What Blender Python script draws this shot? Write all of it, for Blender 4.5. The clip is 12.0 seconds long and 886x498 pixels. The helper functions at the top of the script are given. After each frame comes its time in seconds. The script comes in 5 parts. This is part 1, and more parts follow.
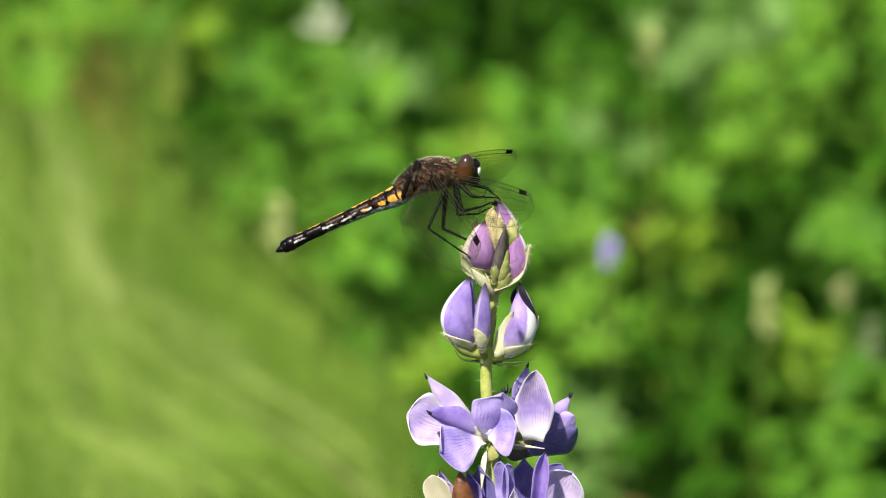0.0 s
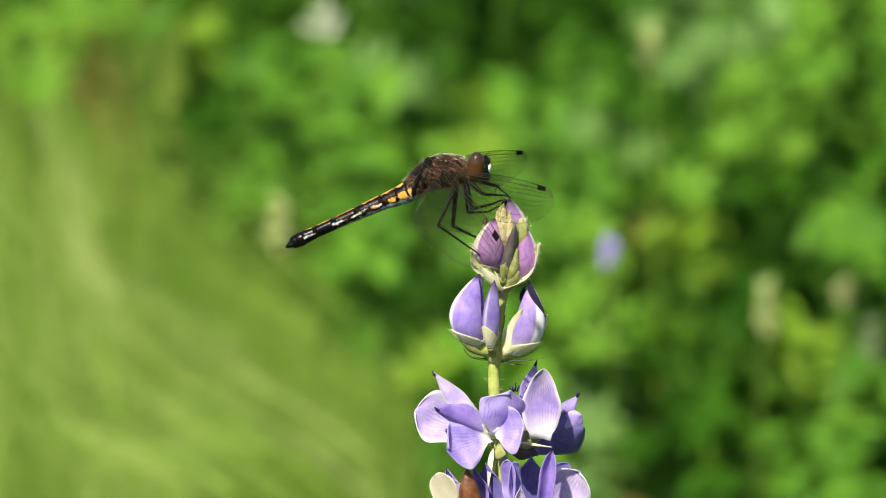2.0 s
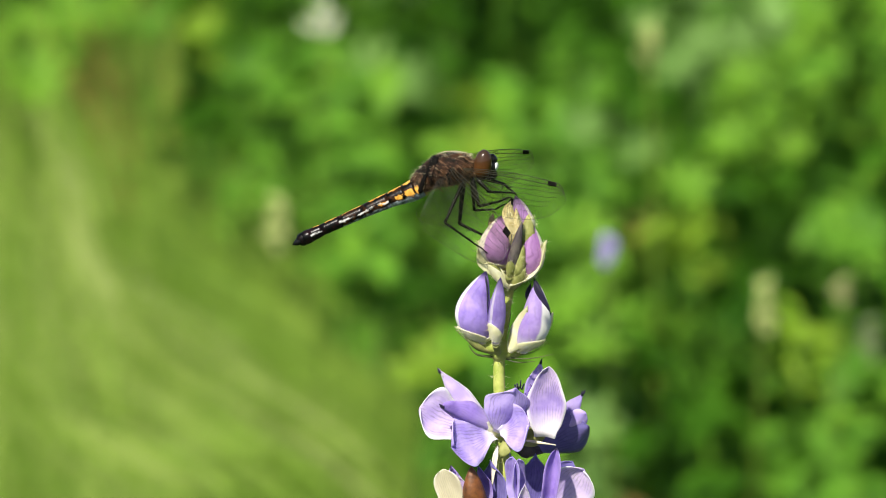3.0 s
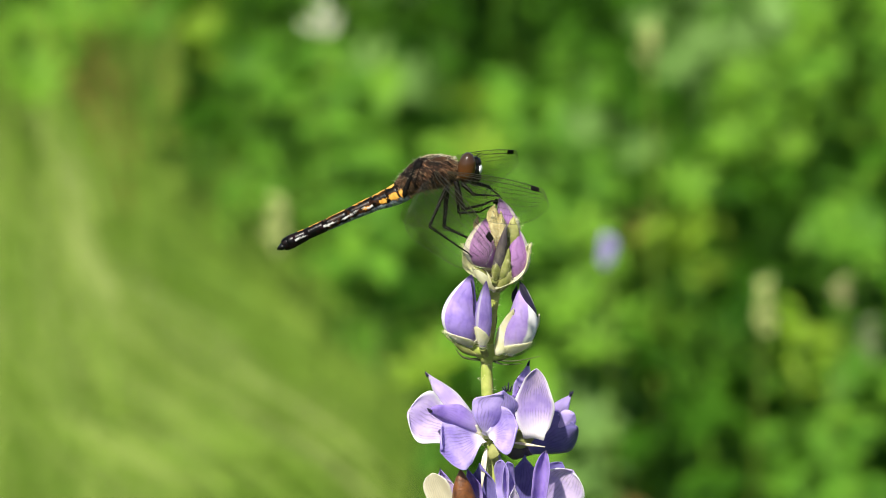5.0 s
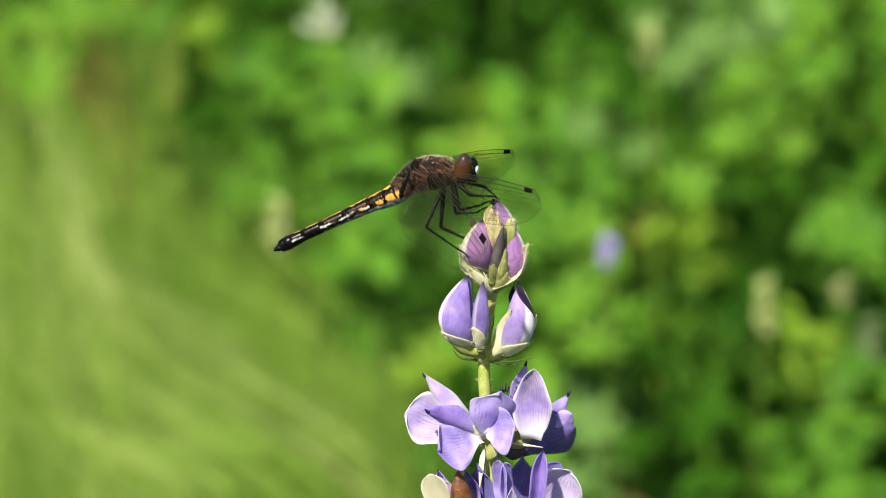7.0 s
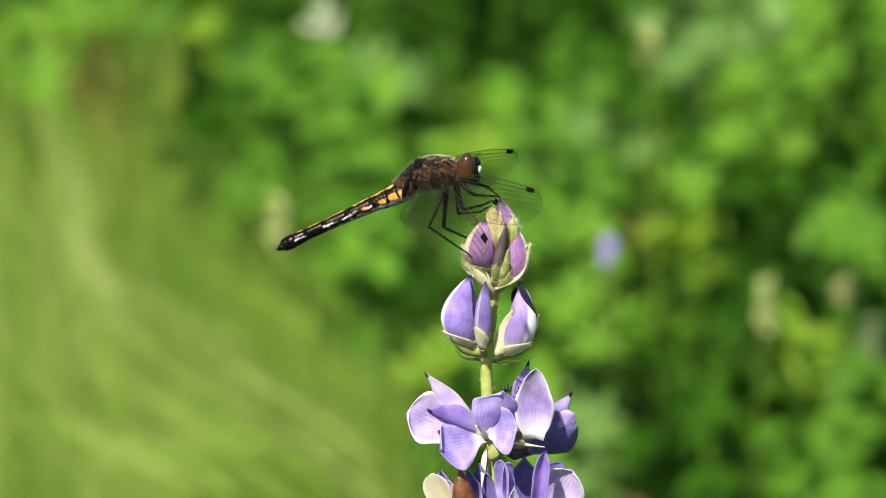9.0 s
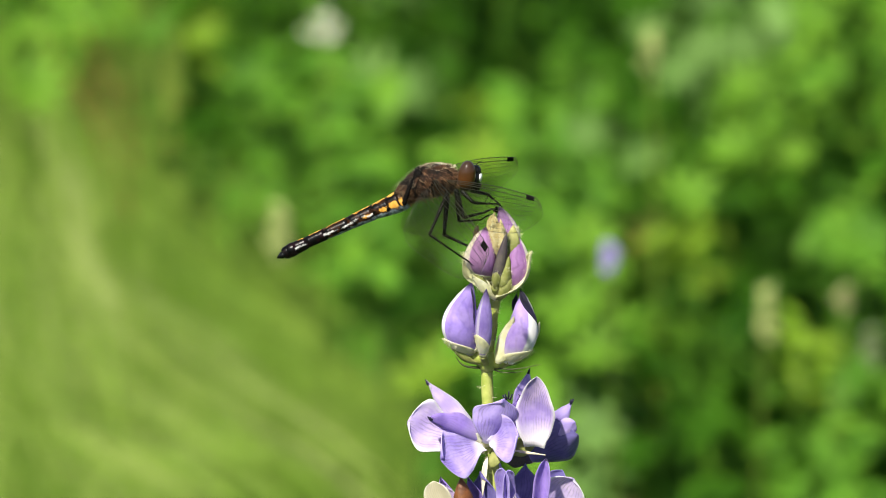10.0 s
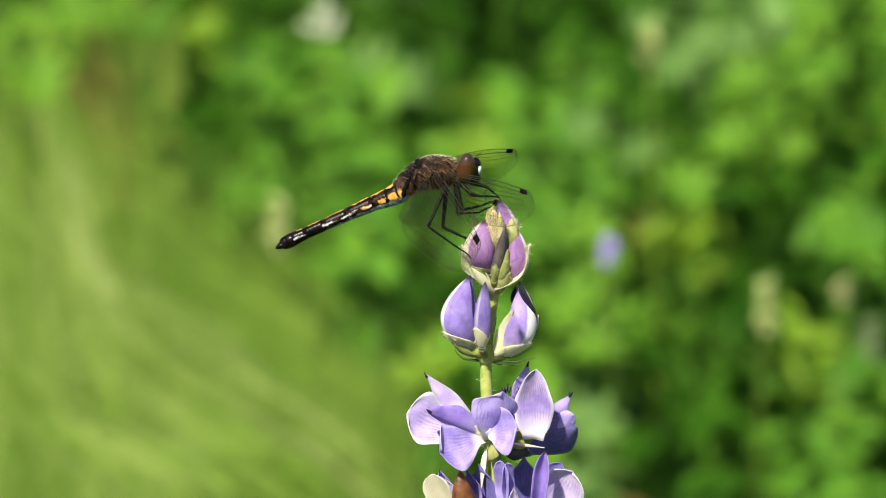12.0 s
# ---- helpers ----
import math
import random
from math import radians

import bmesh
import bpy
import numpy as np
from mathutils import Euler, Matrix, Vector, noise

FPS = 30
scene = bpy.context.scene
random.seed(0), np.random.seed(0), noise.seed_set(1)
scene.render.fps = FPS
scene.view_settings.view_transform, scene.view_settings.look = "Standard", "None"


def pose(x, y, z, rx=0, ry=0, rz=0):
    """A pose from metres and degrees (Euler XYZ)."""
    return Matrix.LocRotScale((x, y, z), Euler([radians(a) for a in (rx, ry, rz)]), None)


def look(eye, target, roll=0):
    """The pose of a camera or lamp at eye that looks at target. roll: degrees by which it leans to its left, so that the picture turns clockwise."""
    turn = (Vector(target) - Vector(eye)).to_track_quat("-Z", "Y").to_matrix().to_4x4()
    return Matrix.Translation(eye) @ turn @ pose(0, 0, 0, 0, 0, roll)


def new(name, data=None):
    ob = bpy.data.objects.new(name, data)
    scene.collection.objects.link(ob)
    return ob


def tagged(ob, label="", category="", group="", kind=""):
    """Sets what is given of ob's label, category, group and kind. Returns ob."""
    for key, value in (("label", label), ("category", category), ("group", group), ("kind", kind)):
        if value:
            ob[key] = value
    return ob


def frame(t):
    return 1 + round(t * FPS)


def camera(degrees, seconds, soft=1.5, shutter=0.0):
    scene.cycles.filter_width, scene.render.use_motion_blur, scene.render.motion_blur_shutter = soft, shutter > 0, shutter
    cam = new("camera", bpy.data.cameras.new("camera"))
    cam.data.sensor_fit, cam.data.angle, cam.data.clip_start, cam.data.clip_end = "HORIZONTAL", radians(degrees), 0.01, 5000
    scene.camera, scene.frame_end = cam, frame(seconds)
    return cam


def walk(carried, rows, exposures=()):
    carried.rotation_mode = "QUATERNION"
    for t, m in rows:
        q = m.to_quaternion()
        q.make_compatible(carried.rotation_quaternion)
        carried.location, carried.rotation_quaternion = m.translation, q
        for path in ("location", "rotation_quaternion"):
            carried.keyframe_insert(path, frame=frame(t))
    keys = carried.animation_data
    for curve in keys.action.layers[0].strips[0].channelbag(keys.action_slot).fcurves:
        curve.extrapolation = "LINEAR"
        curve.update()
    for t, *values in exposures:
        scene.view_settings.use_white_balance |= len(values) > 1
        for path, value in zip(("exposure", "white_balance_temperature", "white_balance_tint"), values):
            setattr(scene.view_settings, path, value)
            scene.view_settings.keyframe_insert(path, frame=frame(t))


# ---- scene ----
# The camera on its tripod: a long lens, wide open, focused on the flower; it is nudged a little now and then.
cam = camera(5.754, 12.0, soft=1.05)
cam.data.dof.use_dof = True
cam.data.dof.focus_distance = 1.2
cam.data.dof.aperture_fstop = 58.0
EYE = (0.0, -1.17378, 0.79949)


def aimed(right, up):
    """The camera's pose, turned by so many degrees."""
    return look(EYE, (0.0, 0.0, 0.55)) @ pose(0, 0, 0, up, -right, 0)


walk(cam, [
    (0.0, aimed(-0.007, 0.009)), (2.0, aimed(-0.007, 0.008)), (2.6, aimed(0.0, 0.001)), (4.8, aimed(0.0, 0.0)),
    (7.2, aimed(0.0, 0.0)), (8.8, aimed(-0.003, 0.0)), (9.2, aimed(-0.004, 0.002)), (9.5, aimed(-0.005, 0.011)),
    (9.7, aimed(-0.006, 0.022)), (9.9, aimed(-0.008, 0.038)), (10.0, aimed(-0.011, 0.051)), (10.1, aimed(-0.011, 0.060)),
    (10.2, aimed(-0.012, 0.064)), (10.3, aimed(-0.011, 0.060)), (10.4, aimed(-0.009, 0.049)), (10.5, aimed(-0.008, 0.035)),
    (10.6, aimed(-0.006, 0.021)), (10.8, aimed(-0.004, 0.014)), (11.0, aimed(-0.005, 0.012)), (11.5, aimed(-0.003, 0.005)), (12.0, aimed(-0.004, 0.004)),
])

# ---- light ----
SUN_FROM = Vector((-0.30, -0.64, 0.78))
world = bpy.data.worlds.new("sky")
scene.world = world
world.use_nodes = True
wn = world.node_tree
sky = wn.nodes.new("ShaderNodeTexSky")
sky.sky_type, sky.sun_disc = "NISHITA", False
sky.sun_elevation = math.asin(SUN_FROM.normalized().z)
sky.sun_rotation = math.atan2(SUN_FROM.x, SUN_FROM.y) % (2 * math.pi)
wn.nodes["Background"].inputs["Strength"].default_value = 0.055
wn.links.new(sky.outputs[0], wn.nodes["Background"].inputs["Color"])
sun = new("sun", bpy.data.lights.new("sun", "SUN"))
sun.data.energy, sun.data.angle, sun.data.color = 4.6, radians(1.7), (1.0, 0.95, 0.86)
sun.matrix_world = look(SUN_FROM * 3, (0, 0, 0))
scene.view_settings.exposure = 0.90

# ---- materials ----


def shader(name):
    m = bpy.data.materials.new(name)
    m.use_nodes = True
    return m, m.node_tree.nodes, m.node_tree.links, m.node_tree.nodes["Principled BSDF"]


def ramp(nodes, links, value, *stops):
    r = nodes.new("ShaderNodeValToRGB")
    while len(r.color_ramp.elements) < len(stops):
        r.color_ramp.elements.new(0.5)
    for e, (at, c) in zip(r.color_ramp.elements, stops):
        e.position, e.color = at, (*c, 1)
    links.new(value, r.inputs[0])
    return r.outputs[0]


def grain(nodes, links, size, detail=4.0, coords="Object", rough=0.6):
    """Noise whose patches are about so many metres across."""
    co = nodes.new("ShaderNodeTexCoord")
    n = nodes.new("ShaderNodeTexNoise")
    n.inputs["Scale"].default_value, n.inputs["Detail"].default_value = 1 / size, detail
    n.inputs["Roughness"].default_value = rough
    links.new(co.outputs[coords], n.inputs["Vector"])
    return n.outputs["Fac"]


def math_node(nodes, links, op, a, b=None):
    n = nodes.new("ShaderNodeMath")
    n.operation = op
    for i, v in enumerate((a, b)):
        if v is None:
            continue
        if isinstance(v, (int, float)):
            n.inputs[i].default_value = v
        else:
            links.new(v, n.inputs[i])
    return n.outputs[0]


def mix(nodes, links, fac, a, b, how="MIX"):
    n = nodes.new("ShaderNodeMix")
    n.data_type, n.blend_type = "RGBA", how
    for i, v in ((0, fac), (6, a), (7, b)):
        if isinstance(v, (int, float)):
            n.inputs[i].default_value = v
        elif isinstance(v, tuple):
            n.inputs[i].default_value = (*v, 1)
        else:
            links.new(v, n.inputs[i])
    return n.outputs[2]


def bump(nodes, links, bsdf, height, strength, distance):
    b = nodes.new("ShaderNodeBump")
    b.inputs["Strength"].default_value, b.inputs["Distance"].default_value = strength, distance
    links.new(height, b.inputs["Height"])
    links.new(b.outputs[0], bsdf.inputs["Normal"])


def thin(m, nodes, links, bsdf, colour, share):
    """Lets light through a thin leaf or petal."""
    t = nodes.new("ShaderNodeBsdfTranslucent")
    if isinstance(colour, tuple):
        t.inputs["Color"].default_value = (*colour, 1)
    else:
        links.new(colour, t.inputs["Color"])
    mx = nodes.new("ShaderNodeMixShader")
    mx.inputs[0].default_value = share
    links.new(bsdf.outputs[0], mx.inputs[1])
    links.new(t.outputs[0], mx.inputs[2])
    links.new(mx.outputs[0], nodes["Material Output"].inputs["Surface"])


def mottled(name, a, b, size, rough=0.5, relief=0.3, fine=None, c=None, through_light=0.0, spec=0.5, vary=0.0, steps=(0.32, 0.66, 0.85)):
    """A surface of two or three colours in patches of one size, with finer relief."""
    m, nodes, links, bsdf = shader(name)
    f = grain(nodes, links, size)
    stops = [(steps[0], a), (steps[1], b)] + ([(steps[2], c)] if c else [])
    col = ramp(nodes, links, f, *stops)
    if vary:
        info = nodes.new("ShaderNodeObjectInfo")
        geo = nodes.new("ShaderNodeNewGeometry")
        r = math_node(nodes, links, "ADD", info.outputs["Random"], geo.outputs["Random Per Island"])
        r = math_node(nodes, links, "FRACT", r)
        val = ramp(nodes, links, r, (0.0, (1 - vary, 1 - vary, 1 - vary)), (1.0, (1 + vary, 1 + vary * 0.8, 1 + vary * 0.4)))
        col = mix(nodes, links, 1.0, col, val, "MULTIPLY")
    links.new(col, bsdf.inputs["Base Color"])
    bsdf.inputs["Roughness"].default_value = rough
    bsdf.inputs["Specular IOR Level"].default_value = spec
    bump(nodes, links, bsdf, grain(nodes, links, fine or size / 5, 3), relief, size * 0.15)
    if through_light:
        thin(m, nodes, links, bsdf, col, through_light)
    return m


def petal_paint(name, deep, mid, pale, margin=0.5, base=0.4, tip=None, fold=0.0, veins=0.25, share=0.3, rim=0.8, tip_at=0.93, crisp=0.6):
    """Petal: deeper in the middle, pale at the margin and the claw, with fine branching veins along it."""
    m, nodes, links, bsdf = shader(name)
    uv = nodes.new("ShaderNodeUVMap")
    sep = nodes.new("ShaderNodeSeparateXYZ")
    links.new(uv.outputs[0], sep.inputs[0])
    u, v = sep.outputs[0], sep.outputs[1]
    across = math_node(nodes, links, "ABSOLUTE", math_node(nodes, links, "SUBTRACT", math_node(nodes, links, "MULTIPLY", v, 2.0), 1.0))
    patch = grain(nodes, links, 0.003, 3)
    col = ramp(nodes, links, patch, (0.36, deep), (0.62, mid))
    wave = nodes.new("ShaderNodeTexWave")
    wave.wave_type, wave.bands_direction = "BANDS", "Y"
    wave.inputs["Scale"].default_value, wave.inputs["Distortion"].default_value = 4.2, 6.0
    wave.inputs["Detail"].default_value, wave.inputs["Detail Scale"].default_value = 2.0, 1.2
    links.new(uv.outputs[0], wave.inputs["Vector"])
    line = ramp(nodes, links, wave.outputs["Fac"], (0.0, (1 - veins,) * 3), (0.5, (1, 1, 1)))
    line = mix(nodes, links, ramp(nodes, links, grain(nodes, links, 0.0022, 3), (0.38, (0, 0, 0)), (0.62, (1, 1, 1))), (1.0, 1.0, 1.0), line)
    col = mix(nodes, links, 1.0, col, line, "MULTIPLY")
    if fold:
        f = ramp(nodes, links, math_node(nodes, links, "ADD", across, math_node(nodes, links, "MULTIPLY", patch, 0.10)), (0.05 + fold * crisp, (1, 1, 1)), (0.05 + fold, (0, 0, 0)))
        col = mix(nodes, links, f, col, pale)
    if margin:
        f = ramp(nodes, links, across, (1 - margin, (0, 0, 0)), (0.90, (0.30 * rim / 0.7,) * 3), (0.97, (rim, rim, rim)))
        col = mix(nodes, links, f, col, pale)
    if base:
        f = ramp(nodes, links, u, (0.0, (1, 1, 1)), (base, (0, 0, 0)))
        col = mix(nodes, links, f, col, pale)
    if tip:
        f = ramp(nodes, links, math_node(nodes, links, "ADD", u, math_node(nodes, links, "MULTIPLY", patch, 0.06)), (tip_at, (0, 0, 0)), (1.0, (1, 1, 1)))
        col = mix(nodes, links, f, col, tip)
    links.new(col, bsdf.inputs["Base Color"])
    bsdf.inputs["Roughness"].default_value = 0.55
    bsdf.inputs["Specular IOR Level"].default_value = 0.25
    bsdf.inputs["Sheen Weight"].default_value = 0.15
    bump(nodes, links, bsdf, wave.outputs["Fac"], 0.10, 0.00010)
    thin(m, nodes, links, bsdf, col, share)
    return m


M_WING = petal_paint("petal_lilac", (0.38, 0.28, 0.73), (0.61, 0.49, 0.88), (0.92, 0.88, 0.95), margin=0.24, base=0.14, rim=0.22, veins=0.30, share=0.4)
M_PALE = petal_paint("petal_pale", (0.60, 0.47, 0.82), (0.82, 0.69, 0.91), (0.96, 0.95, 0.95), margin=0.30, base=0.18, rim=1.0, veins=0.30, share=0.4)
M_BANNER = petal_paint("petal_banner", (0.50, 0.37, 0.77), (0.76, 0.61, 0.89), (0.96, 0.94, 0.90), margin=0.22, base=0.24, rim=0.9, veins=0.30, share=0.4)
M_KEEL = petal_paint("petal_violet", (0.26, 0.16, 0.58), (0.45, 0.31, 0.77), (0.68, 0.57, 0.87), margin=0.3, base=0.3, tip=(0.02, 0.012, 0.05), veins=0.16, share=0.4, rim=0.15)
M_BUD = petal_paint("petal_bud", (0.30, 0.20, 0.66), (0.47, 0.34, 0.81), (0.90, 0.87, 0.88), margin=0.0, base=0.15, tip=(0.03, 0.02, 0.09), fold=0.11, veins=0.14, crisp=0.8)
M_SLIM = petal_paint("petal_bud_slim", (0.25, 0.17, 0.54), (0.38, 0.28, 0.68), (0.58, 0.52, 0.72), margin=0.0, base=0.30, tip=(0.06, 0.04, 0.14), fold=0.10, veins=0.10, tip_at=0.8, crisp=0.6)
M_RIM = petal_paint("petal_bud_rim", (0.38, 0.25, 0.72), (0.58, 0.42, 0.85), (0.93, 0.92, 0.90), margin=0.0, base=0.3, tip=(0.03, 0.02, 0.09), fold=0.27, veins=0.12, crisp=0.85)
M_PINK = petal_paint("petal_bud_pink", (0.40, 0.18, 0.50), (0.54, 0.29, 0.64), (0.88, 0.80, 0.72), margin=0.0, base=0.15, tip=(0.06, 0.03, 0.08), fold=0.16, veins=0.22, crisp=0.8)
M_TIP = petal_paint("petal_bud_dark_tip", (0.34, 0.17, 0.46), (0.52, 0.30, 0.64), (0.80, 0.70, 0.70), margin=0.0, base=0.15, tip=(0.05, 0.025, 0.07), fold=0.10, veins=0.0, tip_at=0.70)
# Darkened petal: the shade on an overhung floret is in this colour.
M_SHADED_VIOLET = petal_paint("petal_shaded_violet", (0.11, 0.09, 0.29), (0.18, 0.15, 0.40), (0.24, 0.20, 0.46), margin=0.25, base=0.1, veins=0.25, share=0.15, rim=0.3)
M_INK = petal_paint("petal_ink", (0.008, 0.006, 0.022), (0.018, 0.014, 0.045), (0.04, 0.03, 0.09), margin=0.1, base=0.0, veins=0.0, share=0.05)
M_CREAM = petal_paint("petal_cream", (0.80, 0.72, 0.50), (0.88, 0.80, 0.58), (0.92, 0.86, 0.72), margin=0.25, base=0.2, veins=0.12)
M_CALYX = mottled("calyx_green", (0.84, 0.84, 0.50), (0.92, 0.90, 0.64), 0.0022, 0.6, 0.3, c=(0.96, 0.95, 0.82), through_light=0.5, steps=(0.28, 0.50, 0.66))
M_CALYX_DARK = mottled("calyx_violet_green", (0.040, 0.026, 0.060), (0.13, 0.11, 0.095), 0.0022, 0.6, 0.4, through_light=0.15)
M_DRY = mottled("dry_cream", (0.52, 0.40, 0.16), (0.80, 0.70, 0.42), 0.0006, 0.8, 0.8, through_light=0.15)
M_RUST = mottled("rust_brown", (0.06, 0.020, 0.006), (0.20, 0.07, 0.016), 0.0014, 0.5, 0.4)
M_BRACT = mottled("bract", (0.03, 0.04, 0.015), (0.13, 0.15, 0.05), 0.0012, 0.6, 0.4)
M_STEM = mottled("stem_green", (0.27, 0.34, 0.055), (0.46, 0.49, 0.13), 0.0015, 0.55, 0.4, c=(0.40, 0.34, 0.13), spec=0.3)
M_OLIVE = mottled("calyx_olive", (0.26, 0.29, 0.07), (0.46, 0.46, 0.16), 0.0024, 0.6, 0.3, c=(0.66, 0.62, 0.34), through_light=0.3)
M_HAIR = mottled("pale_hair", (0.76, 0.70, 0.44), (0.90, 0.85, 0.64), 0.002, 0.7, 0.1)

M_BLACK = mottled("black_shell", (0.003, 0.003, 0.003), (0.010, 0.009, 0.008), 0.0012, 0.2, 0.3, fine=0.0002, spec=0.2)
M_BROWN = mottled("brown_thorax", (0.004, 0.003, 0.002), (0.030, 0.013, 0.006), 0.0008, 0.5, 1.0, fine=0.00015, c=(0.075, 0.036, 0.014), steps=(0.42, 0.56, 0.72), spec=0.10)
M_LIT_EDGE = mottled("tan_lit_edge", (0.16, 0.12, 0.06), (0.45, 0.40, 0.27), 0.0006, 0.6, 0.6)
M_DULL_BLACK = mottled("dull_black", (0.002, 0.002, 0.002), (0.006, 0.005, 0.004), 0.0008, 0.7, 0.1, spec=0.06)
M_FACE = mottled("white_face", (0.62, 0.64, 0.60), (0.82, 0.83, 0.80), 0.0008, 0.45, 0.2)
M_FUR = mottled("body_hair", (0.010, 0.005, 0.002), (0.36, 0.19, 0.085), 0.0013, 0.6, 0.1)
M_LEG = mottled("black_leg", (0.001, 0.0015, 0.001), (0.004, 0.005, 0.004), 0.0010, 0.35, 0.2, fine=0.0002, spec=0.07)
M_VEIN = mottled("wing_vein", (0.009, 0.009, 0.005), (0.035, 0.030, 0.013), 0.002, 0.4, 0.1)


def eye_paint():
    """Compound eye: russet below, grey above, under a clear gloss, with a fine net of facets."""
    m, nodes, links, bsdf = shader("eye_russet")
    co = nodes.new("ShaderNodeTexCoord")
    sep = nodes.new("ShaderNodeSeparateXYZ")
    links.new(co.outputs["Generated"], sep.inputs[0])
    h = math_node(nodes, links, "ADD", sep.outputs[2], math_node(nodes, links, "MULTIPLY", grain(nodes, links, 0.0008), 0.14))
    links.new(ramp(nodes, links, h, (0.16, (0.008, 0.004, 0.002)), (0.38, (0.090, 0.034, 0.009)), (0.70, (0.052, 0.022, 0.008)), (1.05, (0.036, 0.020, 0.011))), bsdf.inputs["Base Color"])
    vor = nodes.new("ShaderNodeTexVoronoi")
    vor.inputs["Scale"].default_value = 14000
    links.new(co.outputs["Object"], vor.inputs["Vector"])
    bump(nodes, links, bsdf, vor.outputs["Distance"], 0.02, 0.00001)
    bsdf.inputs["Roughness"].default_value = 0.4
    bsdf.inputs["Specular IOR Level"].default_value = 0.08
    bsdf.inputs["Coat Weight"].default_value = 0.7
    bsdf.inputs["Coat IOR"].default_value = 1.5
    bsdf.inputs["Coat Roughness"].default_value = 0.10
    return m


def membrane_paint():
    """Clear, faintly amber wing skin."""
    m, nodes, links, bsdf = shader("wing_skin")
    clear = nodes.new("ShaderNodeBsdfTransparent")
    links.new(ramp(nodes, links, grain(nodes, links, 0.004), (0.3, (0.935, 0.935, 0.875)), (0.7, (0.975, 0.975, 0.95))), clear.inputs["Color"])
    gloss = nodes.new("ShaderNodeBsdfGlossy")
    gloss.inputs["Roughness"].default_value = 0.25
    bump(nodes, links, gloss, grain(nodes, links, 0.0009), 0.5, 0.0002)
    mx = nodes.new("ShaderNodeMixShader")
    mx.inputs[0].default_value = 0.003
    links.new(clear.outputs[0], mx.inputs[1])
    links.new(gloss.outputs[0], mx.inputs[2])
    links.new(mx.outputs[0], nodes["Material Output"].inputs["Surface"])
    return m


M_EYE, M_SKIN = eye_paint(), membrane_paint()


def band(nodes, links, value, lo, hi, soft):
    """1 between lo and hi, else 0, with soft edges."""
    up = nodes.new("ShaderNodeMapRange")
    up.inputs["From Min"].default_value, up.inputs["From Max"].default_value = lo - soft, lo + soft
    down = nodes.new("ShaderNodeMapRange")
    down.inputs["From Min"].default_value, down.inputs["From Max"].default_value = hi + soft, hi - soft
    links.new(value, up.inputs["Value"])
    links.new(value, down.inputs["Value"])
    return math_node(nodes, links, "MULTIPLY", up.outputs[0], down.outputs[0])


def abdomen_paint(name, back, flank, belly, glint):
    """Glossy black rings with amber marks on the back and flank and a pale waxy belly; the marks have ragged edges.
    back, flank: where along the ring the marks begin and end and how far round they reach; belly: from where round;
    glint: amount of pale streaks painted as highlights."""
    m, nodes, links, bsdf = shader(name)
    uv = nodes.new("ShaderNodeUVMap")
    sep = nodes.new("ShaderNodeSeparateXYZ")
    links.new(uv.outputs[0], sep.inputs[0])
    rag = math_node(nodes, links, "SUBTRACT", grain(nodes, links, 0.0007, 3), 0.5)
    u = math_node(nodes, links, "ADD", sep.outputs[0], math_node(nodes, links, "MULTIPLY", rag, 0.9))
    half = math_node(nodes, links, "MINIMUM", sep.outputs[1], math_node(nodes, links, "SUBTRACT", 1.0, sep.outputs[1]))
    v = math_node(nodes, links, "ADD", half, math_node(nodes, links, "MULTIPLY", rag, 0.17))
    rust = 1.0 if belly else 0.25
    col = ramp(nodes, links, grain(nodes, links, 0.0009), (0.46, (0.002, 0.002, 0.002)), (0.68, (0.050 * rust, 0.019 * rust, 0.006)))
    amber = ramp(nodes, links, grain(nodes, links, 0.0006), (0.35, (0.42, 0.18, 0.022)), (0.65, (0.68, 0.37, 0.07)))
    if back:
        f = math_node(nodes, links, "MULTIPLY", band(nodes, links, u, back[0], back[1], 0.05), band(nodes, links, v, -0.5, back[2], 0.012))
        col = mix(nodes, links, f, col, amber)
    if flank:
        f = math_node(nodes, links, "MULTIPLY", band(nodes, links, u, flank[0], flank[1], 0.05), band(nodes, links, v, flank[2], flank[3], 0.012))
        col = mix(nodes, links, f, col, amber)
    if belly:
        f = band(nodes, links, v, belly, 0.9, 0.03)
        wax = ramp(nodes, links, grain(nodes, links, 0.0008), (0.38, (0.08, 0.10, 0.11)), (0.66, (0.40, 0.47, 0.50)))
        col = mix(nodes, links, f, col, wax)
    # Highlights along the flank, painted into the colour as pale streaks.
    if glint:
        spots = band(nodes, links, grain(nodes, links, 0.0014, 3), 0.56 - 0.06 * glint, 2.0, 0.04)
        f = math_node(nodes, links, "MULTIPLY", spots, band(nodes, links, v, 0.232, 0.264, 0.018))
        col = mix(nodes, links, f, col, (0.66, 0.66, 0.63))
    links.new(col, bsdf.inputs["Base Color"])
    bsdf.inputs["Roughness"].default_value = 0.30
    bsdf.inputs["Specular IOR Level"].default_value = 0.16
    bump(nodes, links, bsdf, grain(nodes, links, 0.0004, 4), 0.28, 0.0001)
    return m


